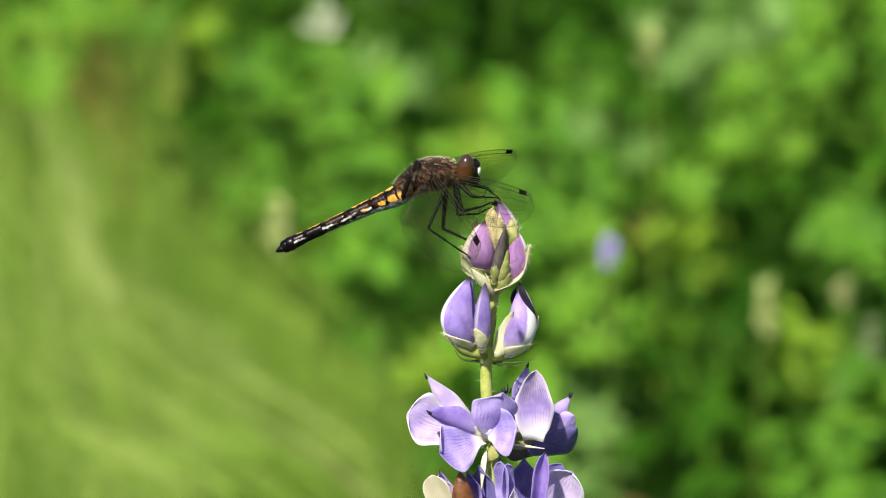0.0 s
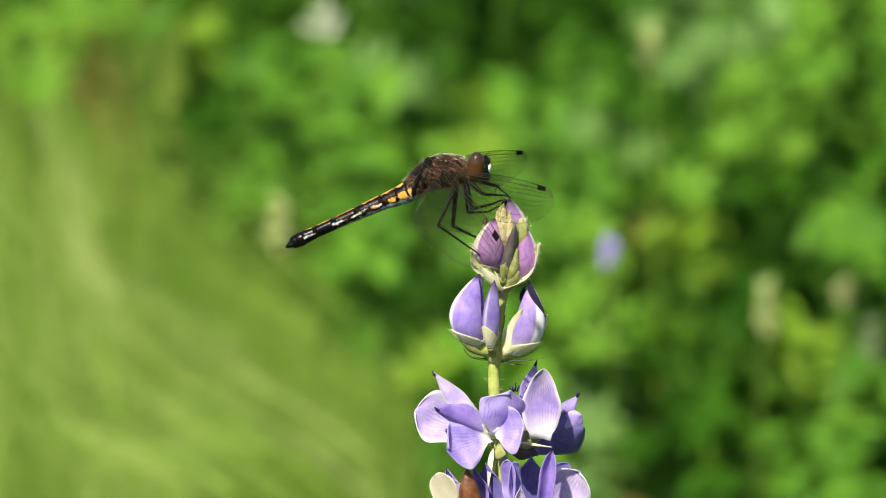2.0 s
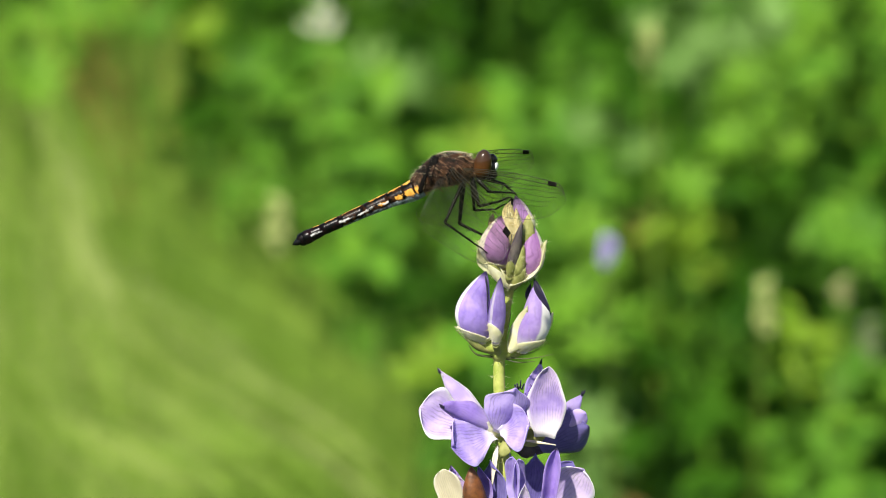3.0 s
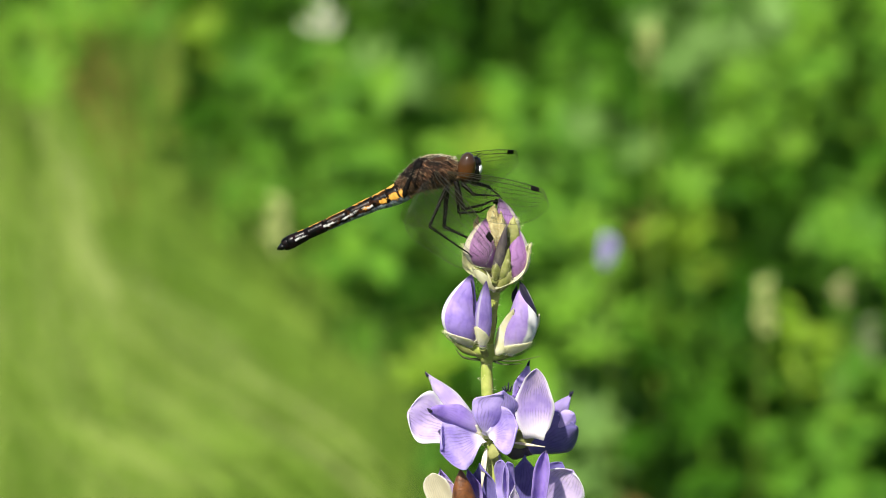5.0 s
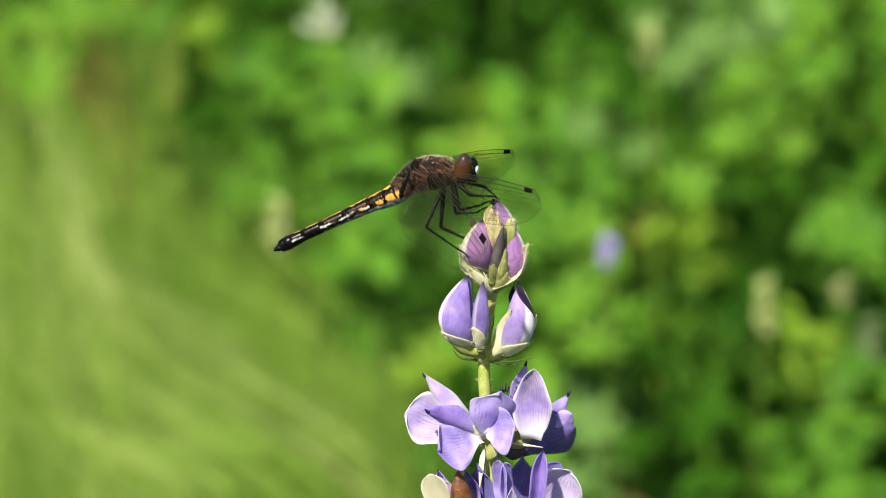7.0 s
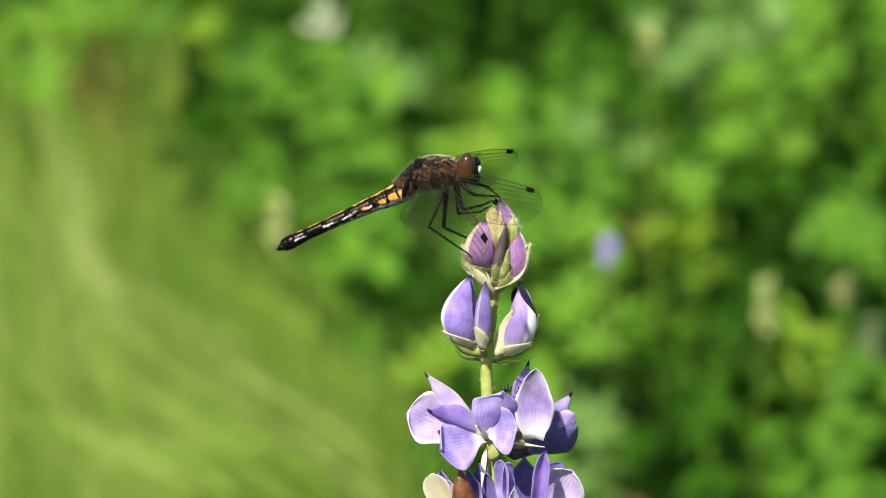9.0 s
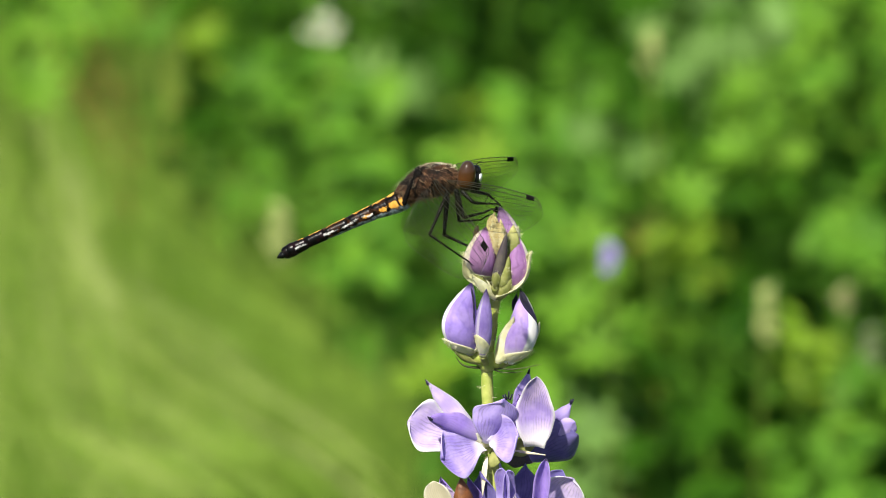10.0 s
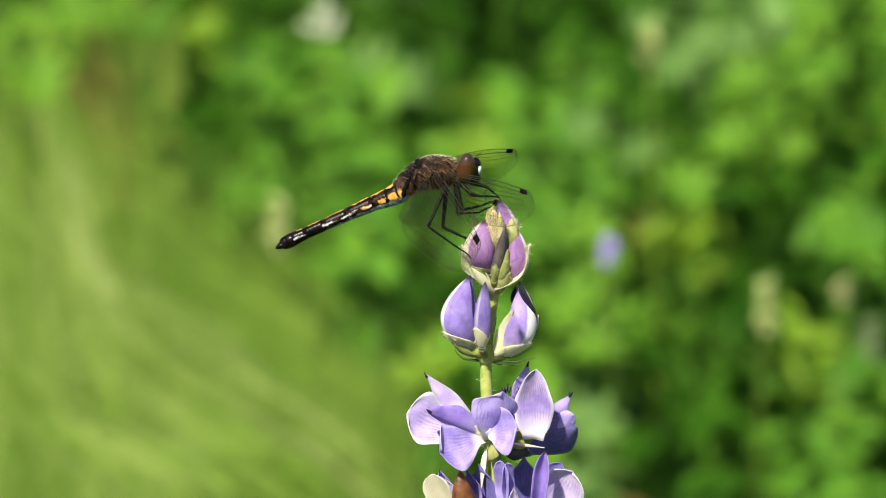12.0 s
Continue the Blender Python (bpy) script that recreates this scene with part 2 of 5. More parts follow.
M_RINGS = [
    abdomen_paint("abdomen_base", (0.1, 0.9, 0.055), (0.35, 1.0, 0.19, 0.29), 0.31, 0.0),
    abdomen_paint("abdomen_second", (0.05, 0.85, 0.065), (0.15, 0.85, 0.175, 0.30), 0.315, 0.0),
    abdomen_paint("abdomen_third", (0.05, 0.86, 0.058), (0.08, 0.62, 0.20, 0.275), 0.33, 0.0),
    abdomen_paint("abdomen_fourth", (0.05, 0.80, 0.050), (0.05, 0.40, 0.205, 0.25), 0.35, 1.2),
    abdomen_paint("abdomen_fifth", (0.05, 0.75, 0.050), None, 0.37, 1.5),
    abdomen_paint("abdomen_sixth", (0.05, 0.70, 0.045), None, None, 1.2),
    abdomen_paint("abdomen_seventh", (0.05, 0.45, 0.045), None, None, 0.5),
    abdomen_paint("abdomen_tail", None, None, None, 0.0),
]

# ---- building blocks (all small things in millimetres) ----
MM = 0.001


def mesh_of(name, verts, faces, uvs=None, smooth=True, unit=MM):
    me = bpy.data.meshes.new(name)
    me.from_pydata([tuple(c * unit for c in v) for v in verts], [], faces)
    if smooth:
        me.polygons.foreach_set("use_smooth", [True] * len(me.polygons))
    if uvs is not None:
        lay = me.uv_layers.new(name="UVMap")
        idx = np.empty(len(me.loops), dtype=np.int32)
        me.loops.foreach_get("vertex_index", idx)
        lay.data.foreach_set("uv", np.asarray(uvs, dtype=np.float32)[idx].ravel())
    me.update()
    return me


def part(name, made, material, parent, label=""):
    """One mesh object under a thing or a part. made: verts, faces and, if any, uvs."""
    ob = new(name, mesh_of(name, *made))
    ob.data.materials.append(material)
    ob.parent = parent
    return tagged(ob, label)


def thing(name, at, label, category, group=""):
    ob = new(name)
    ob.empty_display_size = 0.01
    ob.location = at
    return tagged(ob, label, category, group)


def joined(*many):
    verts, faces, uvs = [], [], []
    for made in many:
        k = len(verts)
        verts += list(made[0])
        faces += [tuple(i + k for i in f) for f in made[1]]
        uvs += list(made[2]) if len(made) > 2 else [(0, 0)] * len(made[0])
    return verts, faces, uvs


def loft(rings):
    """A closed skin over rings of equally many points, capped at both ends."""
    n, m = len(rings), len(rings[0])
    verts = [p for r in rings for p in r]
    uvs = [(i / (n - 1), j / m) for i in range(n) for j in range(m)]
    faces = [(i * m + j, i * m + (j + 1) % m, (i + 1) * m + (j + 1) % m, (i + 1) * m + j) for i in range(n - 1) for j in range(m)]
    faces += [tuple(range(m - 1, -1, -1)), tuple(range((n - 1) * m, n * m))]
    return verts, faces, uvs


def shell(rows, thick):
    """A sheet given as rows of points, with thickness and a closed rim."""
    n, m = len(rows), len(rows[0])
    g = np.array(rows, dtype=float)
    du, dv = np.gradient(g, axis=0), np.gradient(g, axis=1)
    nor = np.cross(du, dv)
    nor /= np.maximum(np.linalg.norm(nor, axis=2, keepdims=True), 1e-9)
    top, low = g + nor * thick / 2, g - nor * thick / 2
    verts = [tuple(p) for p in top.reshape(-1, 3)] + [tuple(p) for p in low.reshape(-1, 3)]
    uv = [(i / (n - 1), j / (m - 1)) for i in range(n) for j in range(m)]
    k = n * m
    faces = []
    for i in range(n - 1):
        for j in range(m - 1):
            a, b, c, d = i * m + j, i * m + j + 1, (i + 1) * m + j + 1, (i + 1) * m + j
            faces += [(a, b, c, d), (d + k, c + k, b + k, a + k)]
    rim = [j for j in range(m)] + [i * m + m - 1 for i in range(1, n)] + [(n - 1) * m + j for j in range(m - 2, -1, -1)] + [i * m for i in range(n - 2, 0, -1)]
    for a, b in zip(rim, rim[1:] + rim[:1]):
        faces.append((b, a, a + k, b + k))
    return verts, faces, uv + uv


def flank(p, y):
    """The point at the same place along the body, so far to one side of its middle."""
    return Vector((p[0], y, p[2]))


def axes(a, side):
    a, side = Vector(a).normalized(), Vector(side)
    s = (side - a * side.dot(a)).normalized()
    return a, s, a.cross(s)


def petal(base, tip, side, width, cup=0.3, bend=0.0, fat=0.62, sharp=0.75, claw=0.16, thick=0.09, ruffle=0.05, seed=0, n=20, m=11, dome=None):
    """A blade from base to tip, width along side; cup: how deep it is hollowed, bend: bowed along its length, fat: where it is widest."""
    base, tip = Vector(base), Vector(tip)
    a, s, nor = axes(tip - base, side)
    length = (tip - base).length
    p = math.log(0.5) / math.log(fat)
    rows = []
    for i in range(n):
        u = 1 - (1 - i / (n - 1)) ** 1.7
        w = width / 2 * max(math.sin(math.pi * min(max(u, 0.0), 1.0) ** p), 0.0) ** sharp
        w *= 1 + (0.05 * math.sin(u * 13 + seed * 3.3) * u * (1 - u) * 4 if n > 10 else 0.0)
        w = max(w, width / 2 * claw * (1 - u) + 0.04)
        row = []
        for j in range(m):
            v = 2 * j / (m - 1) - 1
            lift = cup * w * v * v + bend * length * 4 * u * (1 - u)
            lift += ruffle * width * v * v * math.sin(u * 9 + seed * 2.1 + v * 1.7)
            lift += 0.055 * width * u * noise.noise((u * 3.1 + seed * 7.3, v * 1.9, seed * 1.7)) if n > 10 else 0.0
            row.append(base + a * (u * length - (dome if dome is not None else 0.10 if sharp >= 0.6 else 0.02) * length * v * v * u * u) + s * (v * w) + nor * lift)
        rows.append(row)
    return shell(rows, thick)


def pod_ring(base, tip, out, width, depth, u, bow, n, grow=1.0, lo=0.0, hi=1.0, swell=0.42):
    base, tip = Vector(base), Vector(tip)
    a, s, nor = axes(tip - base, out)
    length = (tip - base).length
    p = math.log(0.5) / math.log(swell)
    f = max(math.sin(math.pi * min(max(u, 0.0), 1.0) ** p), 0.0) ** 0.72
    f = max(f, 0.30 * (1 - u) ** 2 + 0.04)
    mid = base + a * (u * length) + s * (bow * width * math.sin(math.pi * u))
    ring = []
    for j in range(n):
        t = lo + (hi - lo) * j / (n if hi - lo >= 1 else n - 1)
        ang = 2 * math.pi * (t - 0.5)
        c, q = math.cos(ang), math.sin(ang)
        c = c if c > 0 else c * 0.72
        ring.append(mid + s * (c * f * width / 2 * grow) + nor * (q * abs(q) ** 0.25 * f * depth / 2 * grow))
    return ring


def pod(base, tip, out, width, depth, bow=0.10, n=16, steps=16, swell=0.42):
    """A closed bud, flattened, fuller on its outer side."""
    return loft([pod_ring(base, tip, out, width, depth, i / (steps - 1), bow, n, swell=swell) for i in range(steps)])


def lip(base, tip, out, width, depth, reach=0.5, spread=0.34, grow=1.06, bow=0.10, swell=0.42, n=12, m=11):
    """A calyx lip that hugs the bud's outer side and narrows to a point."""
    rows = []
    for i in range(n):
        u = i / (n - 1)
        h = spread * max((1 - u) ** 0.55, 0.05)
        rows.append(pod_ring(base, tip, out, width, depth, u * reach, bow, m, grow + 0.02 * u, 0.5 - h, 0.5 + h, swell))
    return shell(rows, 0.09)


def tube(path, radii, n=8, flat=1.0, side=(0, 1, 0)):
    """A round stalk along a path of points."""
    pts = [Vector(p) for p in path]
    rings = []
    for i, p in enumerate(pts):
        a = (pts[min(i + 1, len(pts) - 1)] - pts[max(i - 1, 0)])
        a, s, nor = axes(a, side if abs(a.normalized().dot(Vector(side))) < 0.95 else (1, 0, 0))
        r = radii[i] if isinstance(radii, (list, tuple)) else radii
        rings.append([p + s * (math.cos(2 * math.pi * j / n) * r) + nor * (math.sin(2 * math.pi * j / n) * r * flat) for j in range(n)])
    return loft(rings)


def smooth_path(pts, steps=6):
    """Points along a smooth curve through the given ones."""
    P = [Vector(p) for p in pts]
    out = []
    for i in range(len(P) - 1):
        p0, p1, p2, p3 = P[max(i - 1, 0)], P[i], P[i + 1], P[min(i + 2, len(P) - 1)]
        for k in range(steps):
            t = k / steps
            out.append(0.5 * ((2 * p1) + (p2 - p0) * t + (2 * p0 - 5 * p1 + 4 * p2 - p3) * t * t + (3 * p1 - p0 - 3 * p2 + p3) * t ** 3))
    return out + [P[-1]]


def fuzz(made, count, length, thick, seed, lean=(0, 0, 0), spread=0.5, keep=None):
    """Short hairs that stand on a skin: slim three-sided spikes."""
    rng = random.Random(seed)
    verts, faces = made[0], made[1]
    out_v, out_f = [], []
    quads = [f for f in faces if len(f) == 4]
    tries = 0
    while len(out_f) < count * 3 and tries < count * 30:
        tries += 1
        f = rng.choice(quads)
        a, b, c, d = (Vector(verts[i]) for i in f)
        s, t = rng.random(), rng.random()
        p = a.lerp(b, s).lerp(d.lerp(c, s), t)
        nor = (c - a).cross(d - b)
        if nor.length < 1e-7:
            continue
        nor.normalize()
        if keep and not keep(p, nor):
            continue
        way = (nor + Vector(lean) + Vector([rng.gauss(0, spread) for _ in range(3)])).normalized()
        ell = length * rng.uniform(0.5, 1.3)
        _, x, y = axes(way, (0.3, 0.9, 0.2))
        k = len(out_v)
        mid = p + way * ell * 0.5 + x * rng.uniform(-0.1, 0.1) * ell
        for q, r in ((p, thick), (mid, thick * 0.7)):
            for j in range(3):
                g = 2.0944 * j
                out_v.append(q + x * (math.cos(g) * r) + y * (math.sin(g) * r))
        out_v.append(p + way * ell)
        for j in range(3):
            h = (j + 1) % 3
            out_f += [(k + j, k + h, k + 3 + h, k + 3 + j), (k + 3 + j, k + 3 + h, k + 6)]
    return out_v, out_f


def ball(centre, radii, rot=(0, 0, 0), n=18, m=24, squash=None):
    e = Euler([radians(a) for a in rot]).to_matrix()
    rings = []
    for i in range(n):
        th = math.pi * (i + 0.02) / (n - 1 + 0.04)
        ring = []
        for j in range(m):
            ph = 2 * math.pi * j / m
            q = Vector((math.sin(th) * math.cos(ph) * radii[0], math.sin(th) * math.sin(ph) * radii[1], math.cos(th) * radii[2]))
            if squash:
                q = squash(q)
            ring.append(Vector(centre) + e @ q)
        rings.append(ring)
    return loft(rings)

# ---- the lupine's flower spike: stands on its stem's upper joint, about which the wind turns it ----
SPIKE_AT = (0.0062, 0.0, 0.44)


def floret(parent, label, name="floret"):
    ob = new(name)
    ob.empty_display_size = 0.003
    ob.parent = parent
    return tagged(ob, label)


def bud(parent, base, tip, out, width, depth, paint, label, reach=0.45, spread=0.34, bow=0.10, swell=0.42, calyx=M_CALYX, hairs=120, seed=1, stalk=None, grow=1.03, calyx_width=1.0):
    """A closed floret: folded petals in a hairy calyx, on a short stalk."""
    ob = floret(parent, label, "bud")
    part("folded_petals", pod(base, tip, out, width, depth, bow, swell=swell), paint, ob)
    outer = lip(base, tip, out, width * calyx_width, depth, reach, spread, grow, bow, swell)
    inner = lip(base, tip, -Vector(out), width * 0.86, depth, reach * 0.75, spread * 0.8, grow, -bow * 0.8, swell)
    part("calyx_lip", outer, calyx, ob)
    part("calyx_lip", inner, calyx, ob)
    if hairs:
        part("hairs", joined(fuzz(outer, hairs * 4, 0.60, 0.017, seed, (0, 0, 0.2), 0.45), fuzz(inner, hairs * 2, 0.55, 0.017, seed + 1, (0, 0, 0.2), 0.35)), M_HAIR, ob)
    if stalk:
        part("stalk", tube(smooth_path([stalk, Vector(stalk).lerp(Vector(base), 0.6) + Vector((0, 0, -0.25)), base], 4), [0.48] * 4 + [0.5] * 4 + [0.55], 10), M_OLIVE, ob)
    return ob


def lupine_spike():
    spike = thing("lupine_spike", SPIKE_AT, "lilac lupine flower spike with closed buds at its tip, swaying", "flower")
    axis = smooth_path([(0.21, 0.00, 20.63), (0.56, 0.00, 49.68), (0.69, 0.00, 68.89), (0.53, 0.00, 76.86), (-0.02, 0.00, 84.80), (-0.49, 0.00, 93.51), (0.12, 0.00, 100.62), (0.88, 0.00, 105.35), (1.49, 0.00, 110.07), (1.79, 0.00, 113.61)], 6)
    radii = [1.12 - 0.55 * i / (len(axis) - 1) for i in range(len(axis))]
    stem = tube(axis, radii, 14)
    part("stem", stem, M_STEM, spike, "pale green hairy stem")
    part("stem_hairs", fuzz(stem, 900, 0.8, 0.022, 5, (0, 0, 0.1), 0.3), M_HAIR, spike)

    # tip whorl: small hairy buds crowded round the end of the stem
    bud(spike, (-0.20, -1.00, 107.30), (-0.68, -2.20, 114.62), (-0.9, -0.45, 0.1), 5.3, 4.2, M_PINK, "violet bud with pale hairy calyx", 0.18, 0.33, 0.16, seed=11, stalk=(1.04, 0.00, 105.98))
    bud(spike, (2.08, -1.02, 105.41), (3.53, -1.67, 113.41), (0.93, -0.35, 0.0), 4.4, 3.6, M_PINK, "violet bud with pale hairy calyx", 0.16, 0.30, 0.14, seed=12, stalk=(1.34, 0.00, 105.82), grow=1.04)
    bud(spike, (2.11, 0.20, 110.03), (1.17, -0.20, 117.03), (0.8, -0.5, 0.3), 3.6, 3.4, M_TIP, "small pink violet bud at the very tip", 0.60, 0.36, 0.16, seed=13, stalk=(1.65, 0.00, 109.13))
    bud(spike, (1.02, -1.80, 110.30), (0.47, -2.40, 116.54), (-0.4, -0.9, 0.2), 1.8, 1.8, M_DRY, "dry cream hairy bud", 0.8, 0.40, 0.10, calyx=M_DRY, hairs=900, seed=14, stalk=(1.19, 0.00, 108.82))
    bud(spike, (1.63, -2.40, 110.27), (1.31, -2.80, 115.84), (0.3, -0.9, 0.2), 1.3, 1.3, M_DRY, "dry cream hairy bud", 0.8, 0.40, 0.06, calyx=M_DRY, hairs=400, seed=19, stalk=(1.49, 0.00, 108.82))
    bud(spike, (0.56, -3.20, 106.36), (2.16, -3.40, 114.09), (-0.3, -1.0, 0.1), 1.7, 1.6, M_CALYX_DARK, "slender dark green bud", 0.30, 0.30, 0.0, calyx=M_OLIVE, hairs=60, seed=15, stalk=(0.88, -0.80, 105.05), swell=0.36)
    bud(spike, (1.48, -3.00, 106.16), (2.47, -3.20, 110.75), (0.3, -1.0, 0.1), 1.7, 1.7, M_OLIVE, "slender green bud", 0.7, 0.36, 0.0, calyx=M_OLIVE, hairs=60, seed=16, stalk=(1.03, -0.60, 105.01), swell=0.36)
    bud(spike, (1.51, 3.00, 107.07), (0.90, 3.60, 112.07), (0.1, 1.0, 0.0), 3.6, 3.6, M_PINK, "violet bud with pale hairy calyx", 0.5, 0.36, 0.1, seed=17, stalk=(1.50, 0.40, 106.68))
    part("calyx_rim", petal((0.68, -3.22, 105.09), (5.54, -3.46, 111.62), (0.75, -0.45, 0.5), 2.2, -0.4, 0.20, fat=0.50, sharp=0.6, seed=31), M_CALYX, spike, "pale downy calyx rim")
    part("calyx_rim", petal((0.10, -1.40, 105.81), (-3.74, -1.60, 111.04), (0.6, 0.7, 0.4), 2.0, 0.5, 0.22, fat=0.5, sharp=0.6, seed=32), M_CALYX, spike, "pale downy calyx rim")
    down = joined(petal((0.68, -3.22, 105.09), (5.54, -3.46, 111.62), (0.75, -0.45, 0.5), 2.2, -0.4, 0.20, fat=0.50, sharp=0.6, seed=31), petal((0.10, -1.40, 105.81), (-3.74, -1.60, 111.04), (0.6, 0.7, 0.4), 2.0, 0.5, 0.22, fat=0.5, sharp=0.6, seed=32))
    part("calyx_down", fuzz(down, 700, 0.7, 0.022, 77, (0, -0.1, -0.2), 0.35), M_HAIR, spike, "cream down on the calyx")
    part("dry_calyx_lip", petal((-2.05, -0.60, 111.77), (-1.82, -0.90, 114.66), (1, 0.2, 0), 0.8, 0.5, 0.1, ruffle=0.1, seed=3), M_DRY, spike)
    part("dry_calyx_lip", petal((-0.75, -2.60, 113.45), (0.55, -2.80, 116.78), (1, -0.2, 0.2), 1.1, 0.5, 0.1, ruffle=0.12, seed=4), M_DRY, spike)
    part("dry_calyx_lip", petal((1.94, -2.00, 109.56), (3.16, -1.60, 114.81), (0.8, -0.5, 0.2), 2.8, 0.6, -0.12, fat=0.5, sharp=0.6, seed=6), M_OLIVE, spike)

    bud(spike, (0.68, -1.82, 104.5), (-2.85, -2.05, 109.37), (-0.8, -0.5, -0.3), 1.6, 1.6, M_OLIVE, "small green bud in a pale calyx", 0.8, 0.45, 0.12, seed=61, hairs=160, calyx=M_CALYX)
    bud(spike, (0.98, -2.22, 104.5), (2.66, -3.24, 108.6), (0.7, -0.7, 0.0), 1.7, 1.6, M_OLIVE, "small green bud in a pale calyx", 0.8, 0.45, 0.10, seed=63, hairs=50, calyx=M_OLIVE)

    # second whorl: closed buds on short stalks
    bud(spike, (-2.97, -1.50, 96.69), (-2.59, -2.40, 106.89), (-0.93, -0.40, 0.05), 6.0, 4.6, M_BUD, "lilac bud with green calyx", 0.25, 0.42, 0.20, swell=0.40, seed=21, stalk=(-0.42, 0.00, 94.78))
    bud(spike, (-1.05, -3.20, 96.92), (-0.60, -3.80, 106.33), (-0.75, -0.8, 0.05), 2.8, 2.5, M_SLIM, "slender lilac bud with green calyx", 0.34, 0.38, 0.02, swell=0.42, seed=22, stalk=(-0.34, 0.00, 94.78))
    bud(spike, (2.20, -1.00, 95.48), (4.33, -1.80, 105.58), (0.90, -0.42, -0.2), 5.2, 4.2, M_RIM, "lilac bud with pale rim and dark tip", 0.28, 0.42, 0.18, swell=0.40, seed=23, stalk=(-0.26, 0.00, 94.62))
    bud(spike, (-1.10, 3.20, 95.80), (-1.41, 4.00, 102.11), (0.1, 1.0, 0.0), 4.2, 4.0, M_BUD, "lilac bud with green calyx", 0.4, 0.34, 0.10, seed=24, stalk=(-0.26, 0.30, 95.03))
    part("dark_petal_tip", petal((6.26, -2.40, 100.99), (3.94, -2.60, 106.15), (0.6, -0.6, -0.2), 1.9, 0.6, -0.12, fat=0.5, seed=2), M_INK, spike)
    part("dark_petal_tip", petal((3.34, -1.60, 102.16), (3.57, -1.20, 105.22), (0.9, 0.4, 0.1), 0.9, 0.4, 0.1, fat=0.5, seed=5), M_INK, spike)
    part("calyx_rim", petal((0.88, -2.40, 95.63), (3.17, -3.40, 102.47), (0.9, -0.3, 0.2), 2.5, 0.5, 0.05, fat=0.4, sharp=0.6, seed=33), M_CALYX, spike, "pale green calyx lip")
    part("petal_seam", tube(smooth_path([(-2.67, -3.20, 106.36), (-2.36, -3.60, 104.56), (-2.28, -3.80, 102.25), (-2.59, -3.40, 98.85)], 5), [0.05] + [0.14] * 14 + [0.05], 6), M_INK, spike, "dark seam of the bud")
    part("pale_petal_rim", petal((4.89, -1.20, 97.26), (6.66, -1.00, 101.16), (0.5, 0.8, 0.3), 1.6, 0.5, -0.14, fat=0.5, seed=8), M_CREAM, spike)
    part("calyx_rim", petal((2.19, -1.60, 95.30), (5.34, -2.60, 97.57), (0.3, -0.6, 0.8), 1.1, 0.5, -0.1, fat=0.4, seed=9), M_OLIVE, spike)
    part("calyx_rim", petal((-0.96, -1.00, 95.16), (-6.05, -2.00, 99.09), (0.4, -0.6, 0.7), 1.2, 0.5, -0.20, fat=0.5, seed=10), M_OLIVE, spike)
    part("receptacle", joined(ball((-0.45, -0.30, 95.5), (1.55, 1.35, 1.5)), ball((-1.9, -1.1, 96.3), (1.5, 1.1, 0.95), (0, 28, 0)), ball((1.0, -0.6, 95.4), (1.4, 1.0, 0.8), (0, -12, 0))), M_STEM, spike, "swollen green node under the buds")
    for a, b, c, r in (((-0.49, -0.40, 94.71), (3.12, -2.00, 94.76), (6.88, -3.00, 95.69), 0.22), ((0.12, -0.20, 94.82), (3.66, -1.00, 95.32), (6.43, -1.40, 97.22), 0.20),
                       ((-0.73, -0.40, 94.55), (-3.58, -2.00, 95.23), (-4.74, -2.60, 96.63), 0.34), ((-0.95, 0.30, 95.03), (-4.50, 0.80, 96.34), (-6.59, 1.00, 98.03), 0.24),
                       ((0.28, -0.60, 94.44), (1.97, -1.20, 94.10), (4.43, -1.40, 94.30), 0.22), ((0.28, 0.20, 97.74), (0.82, 0.60, 100.02), (0.74, 0.80, 102.02), 0.36)):
        path = smooth_path([a, b, c], 6)
        part("bract", tube(path, [r * (1 - 0.75 * i / (len(path) - 1)) for i in range(len(path))], 6, 0.6), M_BRACT, spike, "thin dark green bract")

    # third whorl: open florets
    f = floret(spike, "open lilac floret seen from its side")
    part("banner_petal", petal((-2.49, -0.40, 83.78), (-11.30, -3.00, 87.75), (0.2, -0.35, -0.9), 7.4, 0.35, -0.06, fat=0.74, sharp=0.45, dome=0.03, seed=1), M_PALE, f)
    part("banner_petal", petal((-2.18, 0.40, 84.23), (-8.82, 0.80, 92.62), (0.7, 0.1, 0.6), 3.2, 0.6, 0.03, fat=0.36, sharp=0.7, seed=2), M_PALE, f, "pale lilac folded petal")
    part("wing_petal", petal((-1.11, -2.00, 84.16), (-6.81, -6.60, 83.19), (-0.58, 0.1, 0.81), 7.2, -0.25, 0.08, fat=0.67, sharp=0.5, dome=0.04, seed=3, claw=0.25), M_WING, f, "lilac veined petal")
    part("keel_petal", petal((-1.11, -1.80, 84.59), (-8.43, -5.60, 88.71), (0.3, -0.45, 0.8), 3.5, 0.9, -0.02, fat=0.46, sharp=0.5, seed=4), M_KEEL, f, "violet pointed petal")
    part("calyx_lip", petal((-0.02, -1.00, 83.77), (-2.19, -2.60, 86.04), (0.4, -0.3, 0.8), 2.6, 0.5, -0.1, fat=0.4), M_CALYX, f)

    f = floret(spike, "open lilac floret facing outward")
    part("banner_petal", petal((-0.49, -2.40, 84.41), (1.80, -4.60, 91.30), (-0.85, -0.1, -0.3), 6.6, -0.4, 0.06, fat=0.60, sharp=0.6, seed=5), M_WING, f)
